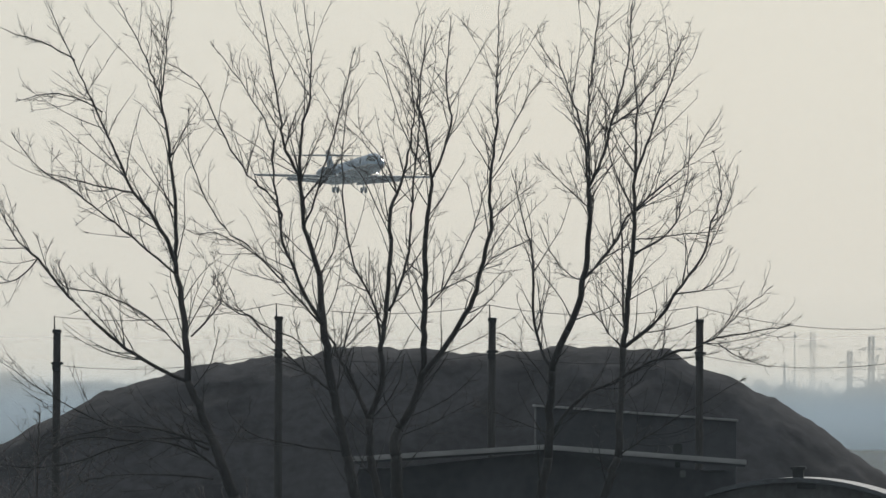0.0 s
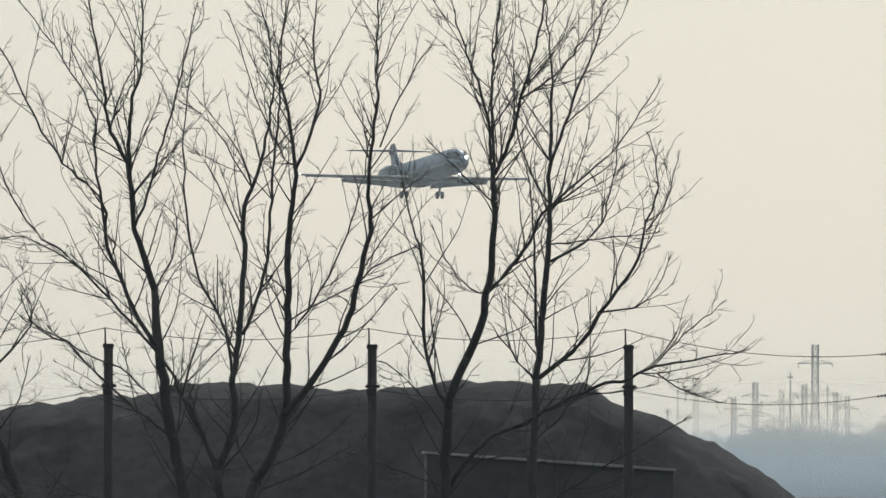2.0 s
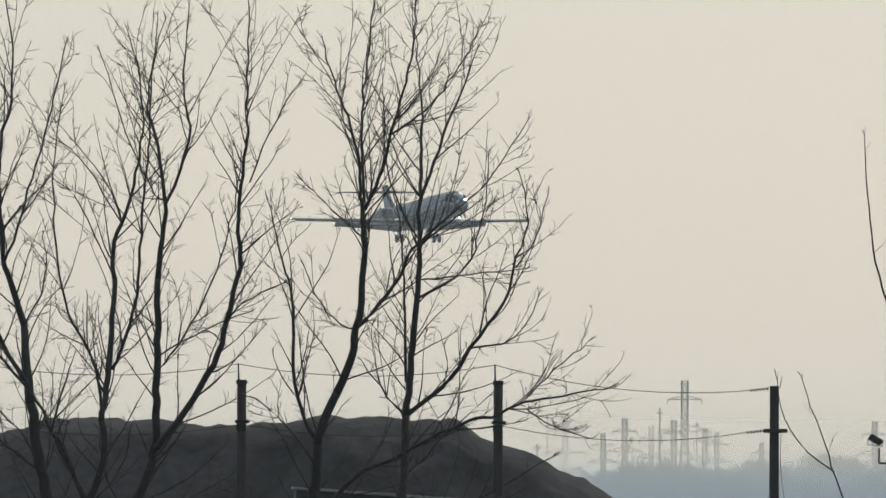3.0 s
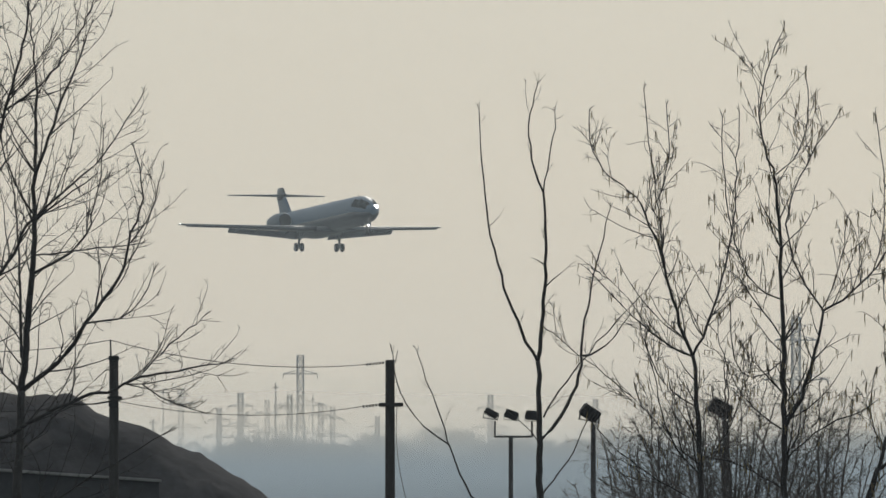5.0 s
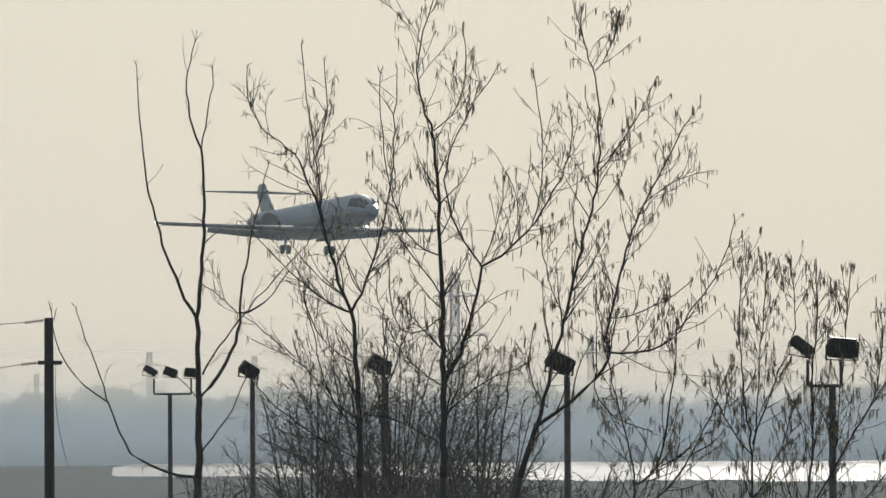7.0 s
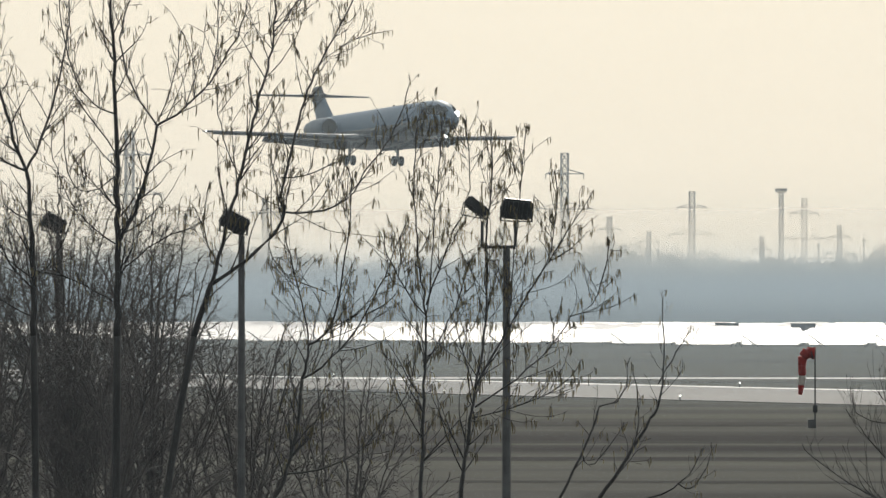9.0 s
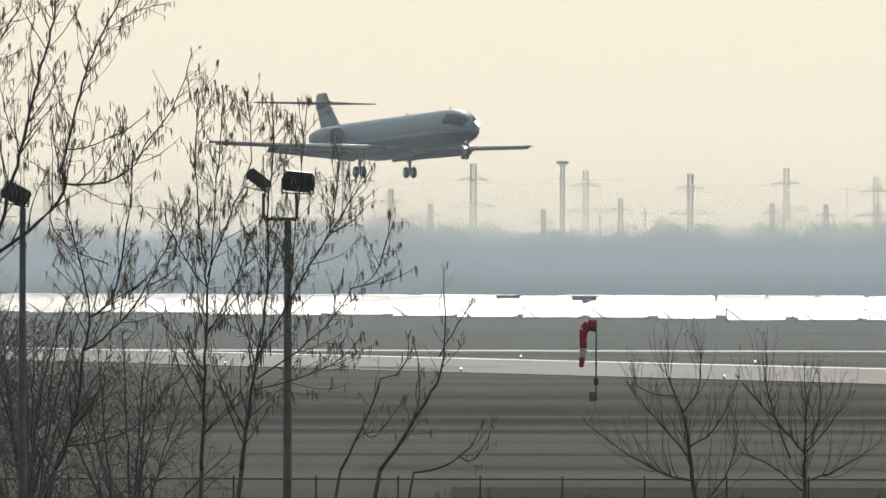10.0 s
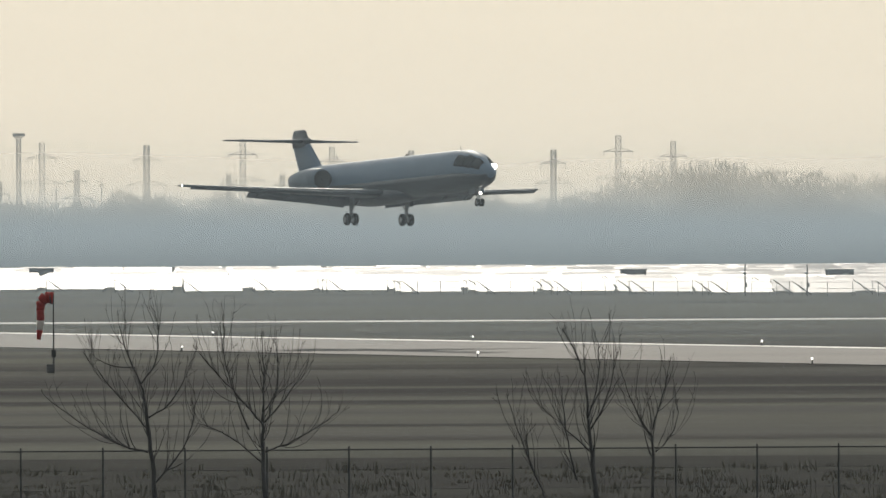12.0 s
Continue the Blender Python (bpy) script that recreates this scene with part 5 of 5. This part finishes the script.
def build_far_masts():
    # floodlight mast with a square head frame
    x, y, _ = at(*MAST_AT[:2])
    h = MAST_AT[2]
    m = thing("light_mast", pose(x, y, 0), "tall steel light mast with a square lamp platform", "light mast")
    bm = bmesh.new()
    lattice(bm, h - 1.6, 2.4, 1.1, (), 0.14)
    part("tower", bm, HAZEDSTEEL, m)
    bm = bmesh.new()
    box(bm, 0, 0, h - 0.8, 3.4, 3.0, 0.9, 0.1)
    box(bm, 0, 0, h - 1.5, 2.4, 2.2, 0.2)
    part("platform", bm, STEEL, m)
    # slim masts and stacks of the far works
    for pan, dist, h, w in STACKS:
        x, y, _ = at(pan, dist)
        s = thing("mast", pose(x, y, 0), "slim grey steel mast of the far works", "mast", "masts of the far works")
        bm = bmesh.new()
        rod(bm, (0, 0, 0), (0, 0, h), w, w * 0.7, 6)
        part("pole", bm, HAZEDSTEEL, s)
        bm = bmesh.new()
        box(bm, 0, 0, h * 0.96, w * 5, w * 3, 0.4)
        part("platform", bm, HAZEDSTEEL, s)
        bm = bmesh.new()
        box(bm, 0, 0, h * 0.72, w * 4, w * 3, 0.3)
        part("platform", bm, HAZEDSTEEL, s)
    # lattice crane
    x, y, _ = at(*CRANE_AT)
    c = thing("crane", pose(x, y, 0), "crane with a raised lattice jib beyond the woods", "crane")
    bm = bmesh.new()
    a, b = Vector((-4, 0, 4)), Vector((5.2, 0, 27.5))
    d = (b - a).normalized()
    side = Vector((d.z, 0, -d.x))
    for s in (-0.8, 0.8):
        rod(bm, a + side * s, b + side * s * 0.4, 0.16, None, 5)
    n = 12
    for i in range(n):
        s = 0.8 * (1 if i % 2 else -1)
        rod(bm, a.lerp(b, i / n) + side * s * (1 - 0.6 * i / n), a.lerp(b, (i + 1) / n) - side * s * (1 - 0.6 * (i + 1) / n), 0.12, None, 4)
    part("jib", bm, HAZEDSTEEL, c)
    bm = bmesh.new()
    box(bm, -5, 0, 2.2, 6, 4, 4.2, 0.3)
    part("cab", bm, DARKSTEEL, c)
    bm = bmesh.new()
    rod(bm, b, (b.x + 0.4, 0, 12), 0.06, None, 4)
    rod(bm, b, (-8, 0, 8), 0.06, None, 4)
    part("cable", bm, WIRE, c)


def build_switchyard():
    """Steel gantries of a switchyard at the edge of the woods, paled as by haze."""
    for k, (pan, dist, wide, high) in enumerate(GANTRIES):
        g = thing("gantry", pose(*at(pan, dist)), "switchyard gantry before the woods, its steel paled as by haze", "gantry", "switchyard gantries")
        for sx in (-0.5, 0.5):
            bm = bmesh.new()
            rod(bm, (sx * wide, 0, 0), (sx * wide * 0.97, 0, high + 1.5), 0.22, 0.14, 6)
            part("post", bm, HAZEDSTEEL, g)
        bm = bmesh.new()
        box(bm, 0, 0, high, wide, 0.4, 0.26)
        part("beam", bm, HAZEDSTEEL, g)
        bm = bmesh.new()
        box(bm, 0, 0, high * 0.8, wide, 0.3, 0.14)
        part("busbar", bm, HAZEDSTEEL, g)


# ---- sheds before the mound ----
def build_sheds():
    x, y = SHED_AT
    s = thing("shed", pose(x, y, 0, 0, 0, 5), "low dark sheet-metal shed with a pale-edged shallow gable roof", "shed")
    half, eave, ridge, deep = 4.05, 8.94, 9.22, 6.0
    bm = bmesh.new()
    box(bm, 0, deep / 2, eave / 2 - 0.1, half * 2 - 0.5, deep, eave - 0.1)
    part("wall", bm, WALLPAINT, s)
    for sx in (-1, 1):
        a = math.degrees(math.atan2(ridge - eave, half))
        bm = bmesh.new()
        box(bm, sx * half / 2, deep / 2, (eave + ridge) / 2, half + 0.05, deep + 0.8, 0.10, 0, pose(0, 0, 0, 0, sx * a, 0))
        part("roof_slope", bm, ROOFMETAL, s)
        bm = bmesh.new()
        box(bm, sx * half / 2, -0.45, (eave + ridge) / 2 + 0.05, half + 0.1, 0.08, 0.10, 0.01, pose(0, 0, 0, 0, sx * a, 0))
        part("barge_board", bm, TRIM, s, "pale barge board")
    bm = _bm([Vector((sx, yy, zz)) for yy in (-0.02, 0.2) for sx, zz in ((-half + 0.25, eave - 0.2), (half - 0.25, eave - 0.2), (0, ridge - 0.05))],
             [(0, 1, 2), (5, 4, 3), (0, 3, 4, 1), (1, 4, 5, 2), (2, 5, 3, 0)])
    part("gable", bm, WALLPAINT, s)
    bm = bmesh.new()
    box(bm, 2.71, 0.5, 8.75, 0.11, 0.11, 1.0, 0.01)
    part("vent_pipe", bm, DARKSTEEL, s)
    bm = bmesh.new()
    box(bm, 2.71, 0.5, 9.25, 0.20, 0.20, 0.20, 0.02)
    part("vent_cap", bm, DARKSTEEL, s)
    bm = bmesh.new()
    box(bm, 2.81, -0.12, 8.74, 0.12, 0.16, 0.14, 0.02)
    part("lamp", bm, STEEL, s, "small wall lamp under the eave")

    x, y = HALL_AT
    h = thing("hall", pose(x, y, 0, 0, 0, 5), "flat-roofed dark hall with a thin pale parapet", "building")
    wide, lo, hi = 4.29, 9.83, 10.12
    V = [Vector((sx * wide / 2, yy, zz)) for yy in (0, 5.5) for sx, zz in ((-1, 0), (1, 0), (1, lo - 0.03), (-1, hi - 0.03))]
    bm = _bm(V, [(0, 1, 2, 3), (7, 6, 5, 4), (0, 4, 5, 1), (1, 5, 6, 2), (2, 6, 7, 3), (3, 7, 4, 0)])
    bmesh.ops.recalc_face_normals(bm, faces=bm.faces)
    part("wall", bm, WALLPAINT, h)
    bm = bmesh.new()
    box(bm, 0, 2.75, (lo + hi) / 2, wide + 0.1, 5.7, 0.045, 0.01, pose(0, 0, 0, 0, math.degrees(math.atan2(hi - lo, wide)), 0))
    part("parapet", bm, TRIM, h, "thin pale parapet")

    # round-roofed hut
    x, y = ROUND_AT[:2]
    r = thing("round_roofed_hut", pose(x, y, 0), "low hut with a pale curved metal roof and a vent", "hut")
    top, half, rise = ROUND_AT[2], 1.82, 0.31
    V, Fc = [], []
    n = 20
    for j, yy in enumerate((0.0, 4.0)):
        for i in range(n + 1):
            a = -1 + 2 * i / n
            zz = top - rise * (a * a)
            V.append((a * half, yy, zz))
            V.append((a * half, yy, zz - 0.09))
    w = 2 * (n + 1)
    for i in range(n):
        k = 2 * i
        Fc.append((k, k + 2, k + 2 + w, k + w))
        Fc.append((k + 1, k + 1 + w, k + 3 + w, k + 3))
        Fc.append((k, k + 1, k + 3, k + 2))
        Fc.append((k + w, k + 2 + w, k + 3 + w, k + 1 + w))
    part("roof", _bm([Vector(v) for v in V], Fc), ROUNDROOF, r, "pale curved roof sheet")
    V, Fc = [], []
    for yy in (0.12, 3.88):
        for i in range(n + 1):
            a = -1 + 2 * i / n
            V.append((a * half * 0.97, yy, top - 0.1 - rise * a * a))
        V.append((half * 0.97, yy, 0))
        V.append((-half * 0.97, yy, 0))
    w = n + 3
    Fc.append(tuple(range(w)))
    Fc.append(tuple(reversed(range(w, 2 * w))))
    for i in range(w):
        j = (i + 1) % w
        Fc.append((i, i + w, j + w, j))
    bm = _bm([Vector(v) for v in V], Fc)
    bmesh.ops.recalc_face_normals(bm, faces=bm.faces)
    part("wall", bm, CONCRETE, r)
    bm = bmesh.new()
    box(bm, 0.02, 0.6, top + 0.08, 0.22, 0.22, 0.20, 0.02)
    box(bm, 0.02, 0.6, top + 0.19, 0.32, 0.32, 0.06, 0.015)
    part("vent", bm, DARKSTEEL, r)
    bm = bmesh.new()
    box(bm, 0.22, 0.09, top - 0.17, 0.38, 0.05, 0.10, 0.01)
    part("louvre", bm, DARKSTEEL, r)


# ---- the airliner: rear-engined twin jet with a T tail; x ahead, z up, wheels at z = 0 ----
def skin(name, rings, material, parent, label="", cap=True):
    V, Fc = [], []
    n = len(rings[0])
    for r in rings:
        V.extend(r)
    for i in range(len(rings) - 1):
        for s in range(n):
            a, b = i * n + s, i * n + (s + 1) % n
            Fc.append((a, b, b + n, a + n))
    if cap:
        Fc.append(tuple(reversed(range(n))))
        Fc.append(tuple((len(rings) - 1) * n + s for s in range(n)))
    bm = _bm([Vector(v) for v in V], Fc)
    bmesh.ops.recalc_face_normals(bm, faces=bm.faces)
    return part(name, bm, material, parent, label, True)


def foil(chord, thick, lead, across, height, vertical=False, n=9):
    """One airfoil section: its leading edge at x = lead."""
    up, dn = [], []
    for i in range(n):
        u = i / (n - 1)
        t = thick * 2.6 * (math.sqrt(u) * (1 - u) * 0.85 + 0.02 * (1 - u))
        up.append((u, t))
        dn.append((u, -t * 0.75))
    pts = up + dn[::-1][:-1]
    if vertical:
        return [(lead - u * chord, across + t, height) for u, t in pts]
    return [(lead - u * chord, across, height + t) for u, t in pts]


def disc(bm, x, y, z, r, depth, axis_y=True, sides=20):
    m = pose(x, y, z, 90 if axis_y else 0, 0 if axis_y else 90, 0)
    bmesh.ops.create_cone(bm, cap_ends=True, segments=sides, radius1=r, radius2=r, depth=depth, matrix=m)


def wheel(parent, x, y, r, w):
    bm = bmesh.new()
    disc(bm, x, y, r, r, w)
    bmesh.ops.bevel(bm, geom=[e for e in bm.edges if abs(e.verts[0].co.y - e.verts[1].co.y) < 1e-5], offset=w * 0.22, segments=3, affect="EDGES")
    t = part("tyre", bm, TYRE, parent, smooth=True)
    bm = bmesh.new()
    disc(bm, x, y, r, r * 0.52, w * 1.03)
    part("rim", bm, STEEL, t)


def build_airliner():
    a = thing("airliner", pose(0, 0, 0), "white rear-engined twin-jet airliner with a T tail, landing gear down", "aircraft")
    zc = 3.85
    prof = ((23.6, 0.05, -0.45), (23.4, 0.38, -0.43), (22.9, 0.72, -0.38), (22.0, 1.12, -0.24), (20.8, 1.42, -0.10), (19.2, 1.62, -0.02), (17.2, 1.68, 0), (6, 1.68, 0), (-7, 1.68, 0), (-11, 1.60, 0.08), (-14, 1.30, 0.32), (-16.6, 0.86, 0.58), (-18.6, 0.40, 0.75), (-19.2, 0.12, 0.80))
    rings = []
    for x, r, dz in prof:
        rings.append([(x, r * math.cos(2 * math.pi * s / 28), zc + dz + r * 1.06 * math.sin(2 * math.pi * s / 28)) for s in range(28)])
    fus = skin("fuselage", rings, SHADEDWHITE, a)
    # darker lower half, 12 mm proud of the fuselage
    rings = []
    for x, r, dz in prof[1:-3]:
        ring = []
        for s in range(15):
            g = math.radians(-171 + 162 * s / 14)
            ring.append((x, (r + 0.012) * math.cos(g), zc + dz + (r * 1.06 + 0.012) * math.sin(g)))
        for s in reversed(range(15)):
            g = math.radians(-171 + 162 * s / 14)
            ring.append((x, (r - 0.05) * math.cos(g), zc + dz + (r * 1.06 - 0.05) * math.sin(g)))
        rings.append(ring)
    skin("belly_skin", rings, DARKBAND, a, "darker lower half of the fuselage")
    # wing box under the floor
    rings = []
    for x, w, h in ((9.0, 0.3, 0.2), (7.0, 1.5, 0.55), (3, 1.95, 0.75), (-2, 1.95, 0.75), (-4.5, 1.2, 0.5), (-6, 0.3, 0.2)):
        rings.append([(x, w * math.cos(2 * math.pi * s / 16), 2.42 + h * math.sin(2 * math.pi * s / 16)) for s in range(16)])
    skin("wing_fairing", rings, DARKBAND, a)
    # cockpit windows, flush with the brow of the nose
    px = [p[0] for p in prof][::-1]

    def round_at(x, grow):
        r = float(np.interp(x, px, [p[1] for p in prof][::-1])) + grow
        return r, float(np.interp(x, px, [p[2] for p in prof][::-1]))

    for s in (-1, 1):
        for x0, x1, g0, g1 in ((22.7, 21.82, 16, 72), (21.78, 20.75, 12, 62), (20.71, 19.3, 12, 50)):
            rings = []
            for i in range(5):
                x = x0 + (x1 - x0) * i / 4
                ring = []
                for grow, order in ((0.015, range(7)), (-0.04, range(6, -1, -1))):
                    r, dz = round_at(x, grow)
                    for k in order:
                        g = math.radians(g0 + (g1 - g0) * k / 6)
                        ring.append((x, s * r * math.cos(g), zc + dz + 1.06 * r * math.sin(g)))
                rings.append(ring)
            skin("cockpit_window", rings, COCKPIT, fus, "dark cockpit pane")
    bm = bmesh.new()
    rod(bm, (17.5, 0, zc + 1.7), (17.2, 0, zc + 2.1), 0.05, 0.03, 6)
    part("antenna", bm, DARKSTEEL, a)
    bm = bmesh.new()
    box(bm, 6, 0, zc + 1.82, 0.5, 0.05, 0.22)
    part("antenna", bm, DARKSTEEL, a)
    for s in (1, -1):
        # wing: root, kink, tip
        rings = [foil(7.2, 0.5, 5.2, s * 1.2, 2.5), foil(5.4, 0.38, 3.1, s * 5.0, 2.70), foil(3.7, 0.24, 0.1, s * 10.4, 3.0), foil(1.7, 0.13, -3.3, s * 16.2, 3.36), foil(1.1, 0.06, -3.7, s * 16.43, 3.38)]
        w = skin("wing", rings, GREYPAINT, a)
        # flaps hang down behind the wing
        rings = []
        for across, lead, chord, z in ((1.9, -1.7, 1.7, 2.45), (5.0, -2.1, 1.4, 2.62), (10.3, -3.5, 0.95, 2.92)):
            f = foil(chord, 0.14, 0, s * across, 0)
            rings.append([(lead + px * math.cos(0.5), py, z + pz + px * math.sin(0.5)) for px, py, pz in f])
        skin("flap", rings, GREYPAINT, w, "lowered flap")
        # slats
        rings = []
        for across, lead, z in ((2.2, 4.9, 2.5), (5.0, 3.4, 2.68), (10.4, 0.4, 2.98), (15.8, -2.85, 3.30)):
            f = foil(0.6, 0.10, 0, s * across, 0)
            rings.append([(lead + px * 0.9, py, z + pz - (px + 0.6) * -0.4 - 0.25) for px, py, pz in f])
        skin("slat", rings, GREYPAINT, w)
        for across, lead, z in ((3.6, -2.6, 2.45), (7.2, -3.2, 2.65), (9.6, -3.6, 2.80)):
            bm = bmesh.new()
            rod(bm, (lead + 2.4, s * across, z + 0.15), (lead - 0.6, s * across, z - 0.35), 0.16, 0.06, 8)
            part("flap_track", bm, GREYPAINT, w)
        bm = bmesh.new()
        bmesh.ops.create_uvsphere(bm, u_segments=8, v_segments=6, radius=0.06, matrix=Matrix.Translation((-3.5, s * 16.45, 3.38)))
        part("tip_light", bm, LANDLIGHT if s < 0 else GLASS_L, w, "wing-tip light")
        # tailplane on top of the fin
        rings = [foil(3.1, 0.20, -15.6, s * 0.15, 7.85), foil(1.25, 0.08, -18.4, s * 6.1, 7.98)]
        skin("tailplane", rings, GREYPAINT, a)
        # engine
        rings = []
        for x, r in ((-5.9, 0.84), (-6.1, 0.93), (-6.9, 0.98), (-8.4, 1.02), (-10.3, 0.92), (-11.8, 0.70), (-12.0, 0.60)):
            rings.append([(x, s * 2.62 + r * math.cos(2 * math.pi * k / 20), zc + 0.30 + r * math.sin(2 * math.pi * k / 20)) for k in range(20)])
        e = skin("engine", rings, ENGINE, a)
        # flat black disc in place of the hollow, shaded intake
        bm = bmesh.new()
        disc(bm, -5.90, s * 2.62, zc + 0.30, 0.80, 0.10, False)
        part("intake", bm, INTAKESHADE, e, "black disc for the shaded mouth of the engine")
        bm = bmesh.new()
        disc(bm, -5.80, s * 2.62, zc + 0.30, 0.14, 0.2, False)
        part("spinner", bm, DARKSTEEL, e)
        bm = bmesh.new()
        box(bm, -9.0, s * 1.75, zc + 0.28, 3.6, 1.0, 0.26, 0.06)
        part("engine_pylon", bm, SHADEDWHITE, a)
        # main gear
        bm = bmesh.new()
        rod(bm, (0, s * 2.54, 0.5), (0.05, s * 2.54, 2.7), 0.13, 0.16, 10)
        rod(bm, (0, s * 2.54 - 0.42, 0.52), (0, s * 2.54 + 0.42, 0.52), 0.09, 0.09, 8)
        rod(bm, (0.02, s * 2.54, 1.1), (1.0, s * 2.54, 2.6), 0.06, 0.06, 6)
        rod(bm, (0.02, s * 2.54, 1.2), (0.02, s * 1.5, 2.6), 0.06, 0.06, 6)
        g = part("main_gear", bm, STEEL, a, "steel main gear leg")
        for d in (-0.36, 0.36):
            wheel(g, 0, s * 2.54 + d, 0.52, 0.38)
        bm = bmesh.new()
        box(bm, 0.1, s * 2.95, 2.05, 1.0, 0.05, 0.8, 0.02)
        part("gear_door", bm, GREYPAINT, g)
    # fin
    skin("fin", [foil(6.0, 0.30, -10.9, 0, 4.8, True), foil(5.1, 0.28, -12.4, 0, 5.8, True), foil(3.9, 0.26, -14.7, 0, 7.6, True)], SHADEDWHITE, a)
    rings = []
    for x, w, h in ((-14.5, 0.05, 0.05), (-14.9, 0.18, 0.18), (-16.0, 0.26, 0.27), (-17.8, 0.22, 0.24), (-19.0, 0.08, 0.08)):
        rings.append([(x, w * math.cos(2 * math.pi * k / 14), 7.9 + h * math.sin(2 * math.pi * k / 14)) for k in range(14)])
    skin("tail_bullet", rings, DARKBAND, a, "dark fairing on top of the fin")
    skin("fin_cap", [foil(4.0, 0.28, -14.65, 0, 7.35, True), foil(3.5, 0.26, -15.2, 0, 8.2, True), foil(2.9, 0.20, -15.6, 0, 8.68, True), foil(2.2, 0.10, -15.9, 0, 8.85, True)], DARKBAND, a, "dark tip of the fin")
    # nose gear
    bm = bmesh.new()
    rod(bm, (21.1, 0, 0.35 + NOSE_UP), (20.95, 0, 2.7), 0.09, 0.11, 8)
    rod(bm, (21, 0, 1.0), (20.0, 0, 2.6), 0.05, 0.05, 6)
    rod(bm, (21.1, -0.26, 0.37 + NOSE_UP), (21.1, 0.26, 0.37 + NOSE_UP), 0.05, 0.05, 6)
    g = part("nose_gear", bm, STEEL, a, "steel nose gear leg")
    for d in (-0.2, 0.2):
        bm = bmesh.new()
        disc(bm, 21.1, d, 0.34 + NOSE_UP, 0.33, 0.2)
        t = part("tyre", bm, TYRE, g)
        bm = bmesh.new()
        disc(bm, 21.1, d, 0.34 + NOSE_UP, 0.17, 0.21)
        part("rim", bm, STEEL, t)
    for s in (-0.25, 0.25):
        bm = bmesh.new()
        box(bm, 20.4, s * 1.6, 2.1, 1.3, 0.04, 0.55, 0.01)
        part("gear_door", bm, GREYPAINT, g)
    bm = bmesh.new()
    disc(bm, 21.3, 0, 1.9, 0.10, 0.08, False, 12)
    part("taxi_light", bm, LANDLIGHT, g, "lit taxi light")
    # landing light on the nose
    bm = bmesh.new()
    bmesh.ops.create_uvsphere(bm, u_segments=12, v_segments=8, radius=0.27, matrix=Matrix.Translation((22.75, 0.55, zc + 0.18)))
    part("landing_light", bm, LANDLIGHT, a, "glaring white landing light", True)
    return a


# ---- what moves ----
# seconds, place of the main wheels
FLIGHT = [
    (0, -190.6, 1979.4, 47.83),
    (0.5, -172.4, 1848.6, 48.08),
    (1, -153.0, 1716.1, 47.88),
    (1.5, -138.5, 1639.8, 47.24),
    (2, -127.3, 1606.2, 46.01),
    (2.5, -115.7, 1571.4, 45.01),
    (2.7, -111.6, 1559.2, 44.43),
    (4.3, -76.9, 1455.7, 39.32),
    (4.5, -72.8, 1443.3, 38.80),
    (5, -61.7, 1410.1, 36.49),
    (5.5, -51.4, 1379.2, 34.61),
    (6, -40.9, 1347.9, 32.87),
    (6.5, -30.5, 1316.9, 30.88),
    (6.7, -26.3, 1304.3, 30.21),
    (8.3, 6.6, 1206.0, 24.43),
    (8.5, 10.2, 1195.1, 24.30),
    (9, 21.0, 1162.8, 21.90),
    (9.5, 31.3, 1132.0, 19.80),
    (10, 41.6, 1101.3, 17.56),
    (10.5, 51.8, 1070.8, 15.80),
    (11, 61.7, 1041.1, 14.07),
    (11.5, 72.1, 1010.1, 12.05),
    (12, 82.3, 979.5, 10.25),
]



def motions(plane):
    """The airliner sinks towards the runway, nose a little up."""
    yaw = math.degrees(math.atan2(TRACK.y, TRACK.x))
    bank = {0: 0.0, 1.5: -1.0, 2.7: 0.4, 4.3: 0.0, 5.5: -0.6, 6.5: -1.6, 8.3: -1.0, 9.5: -0.6, 10.5: -0.3, 12: -0.8}
    rows = []
    ts = sorted(bank)
    for t, x, y, z in FLIGHT:
        b = float(np.interp(t, ts, [bank[k] for k in ts]))
        pitch = float(np.interp(t, (0, 4, 12), (-3.2, -2.4, -2.1)))
        rows.append((t, pose(x, y, z, 0, 0, yaw) @ pose(0, 0, 0, 0, pitch, 0) @ pose(0, 0, 0, b, 0, 0)))
    walk(plane, rows)


# ---- build it ----
build_ground()
build_runway()
build_woods()
build_haze_sheets()
build_pylons()
build_far_masts()
build_switchyard()
build_solar()
build_mound()
build_sheds()
build_fence()
build_weeds()
build_solar_fence()
build_windsock()
build_floodlights()
build_poles()
build_trees()
build_runway_lights()
airliner = build_airliner()
motions(airliner)
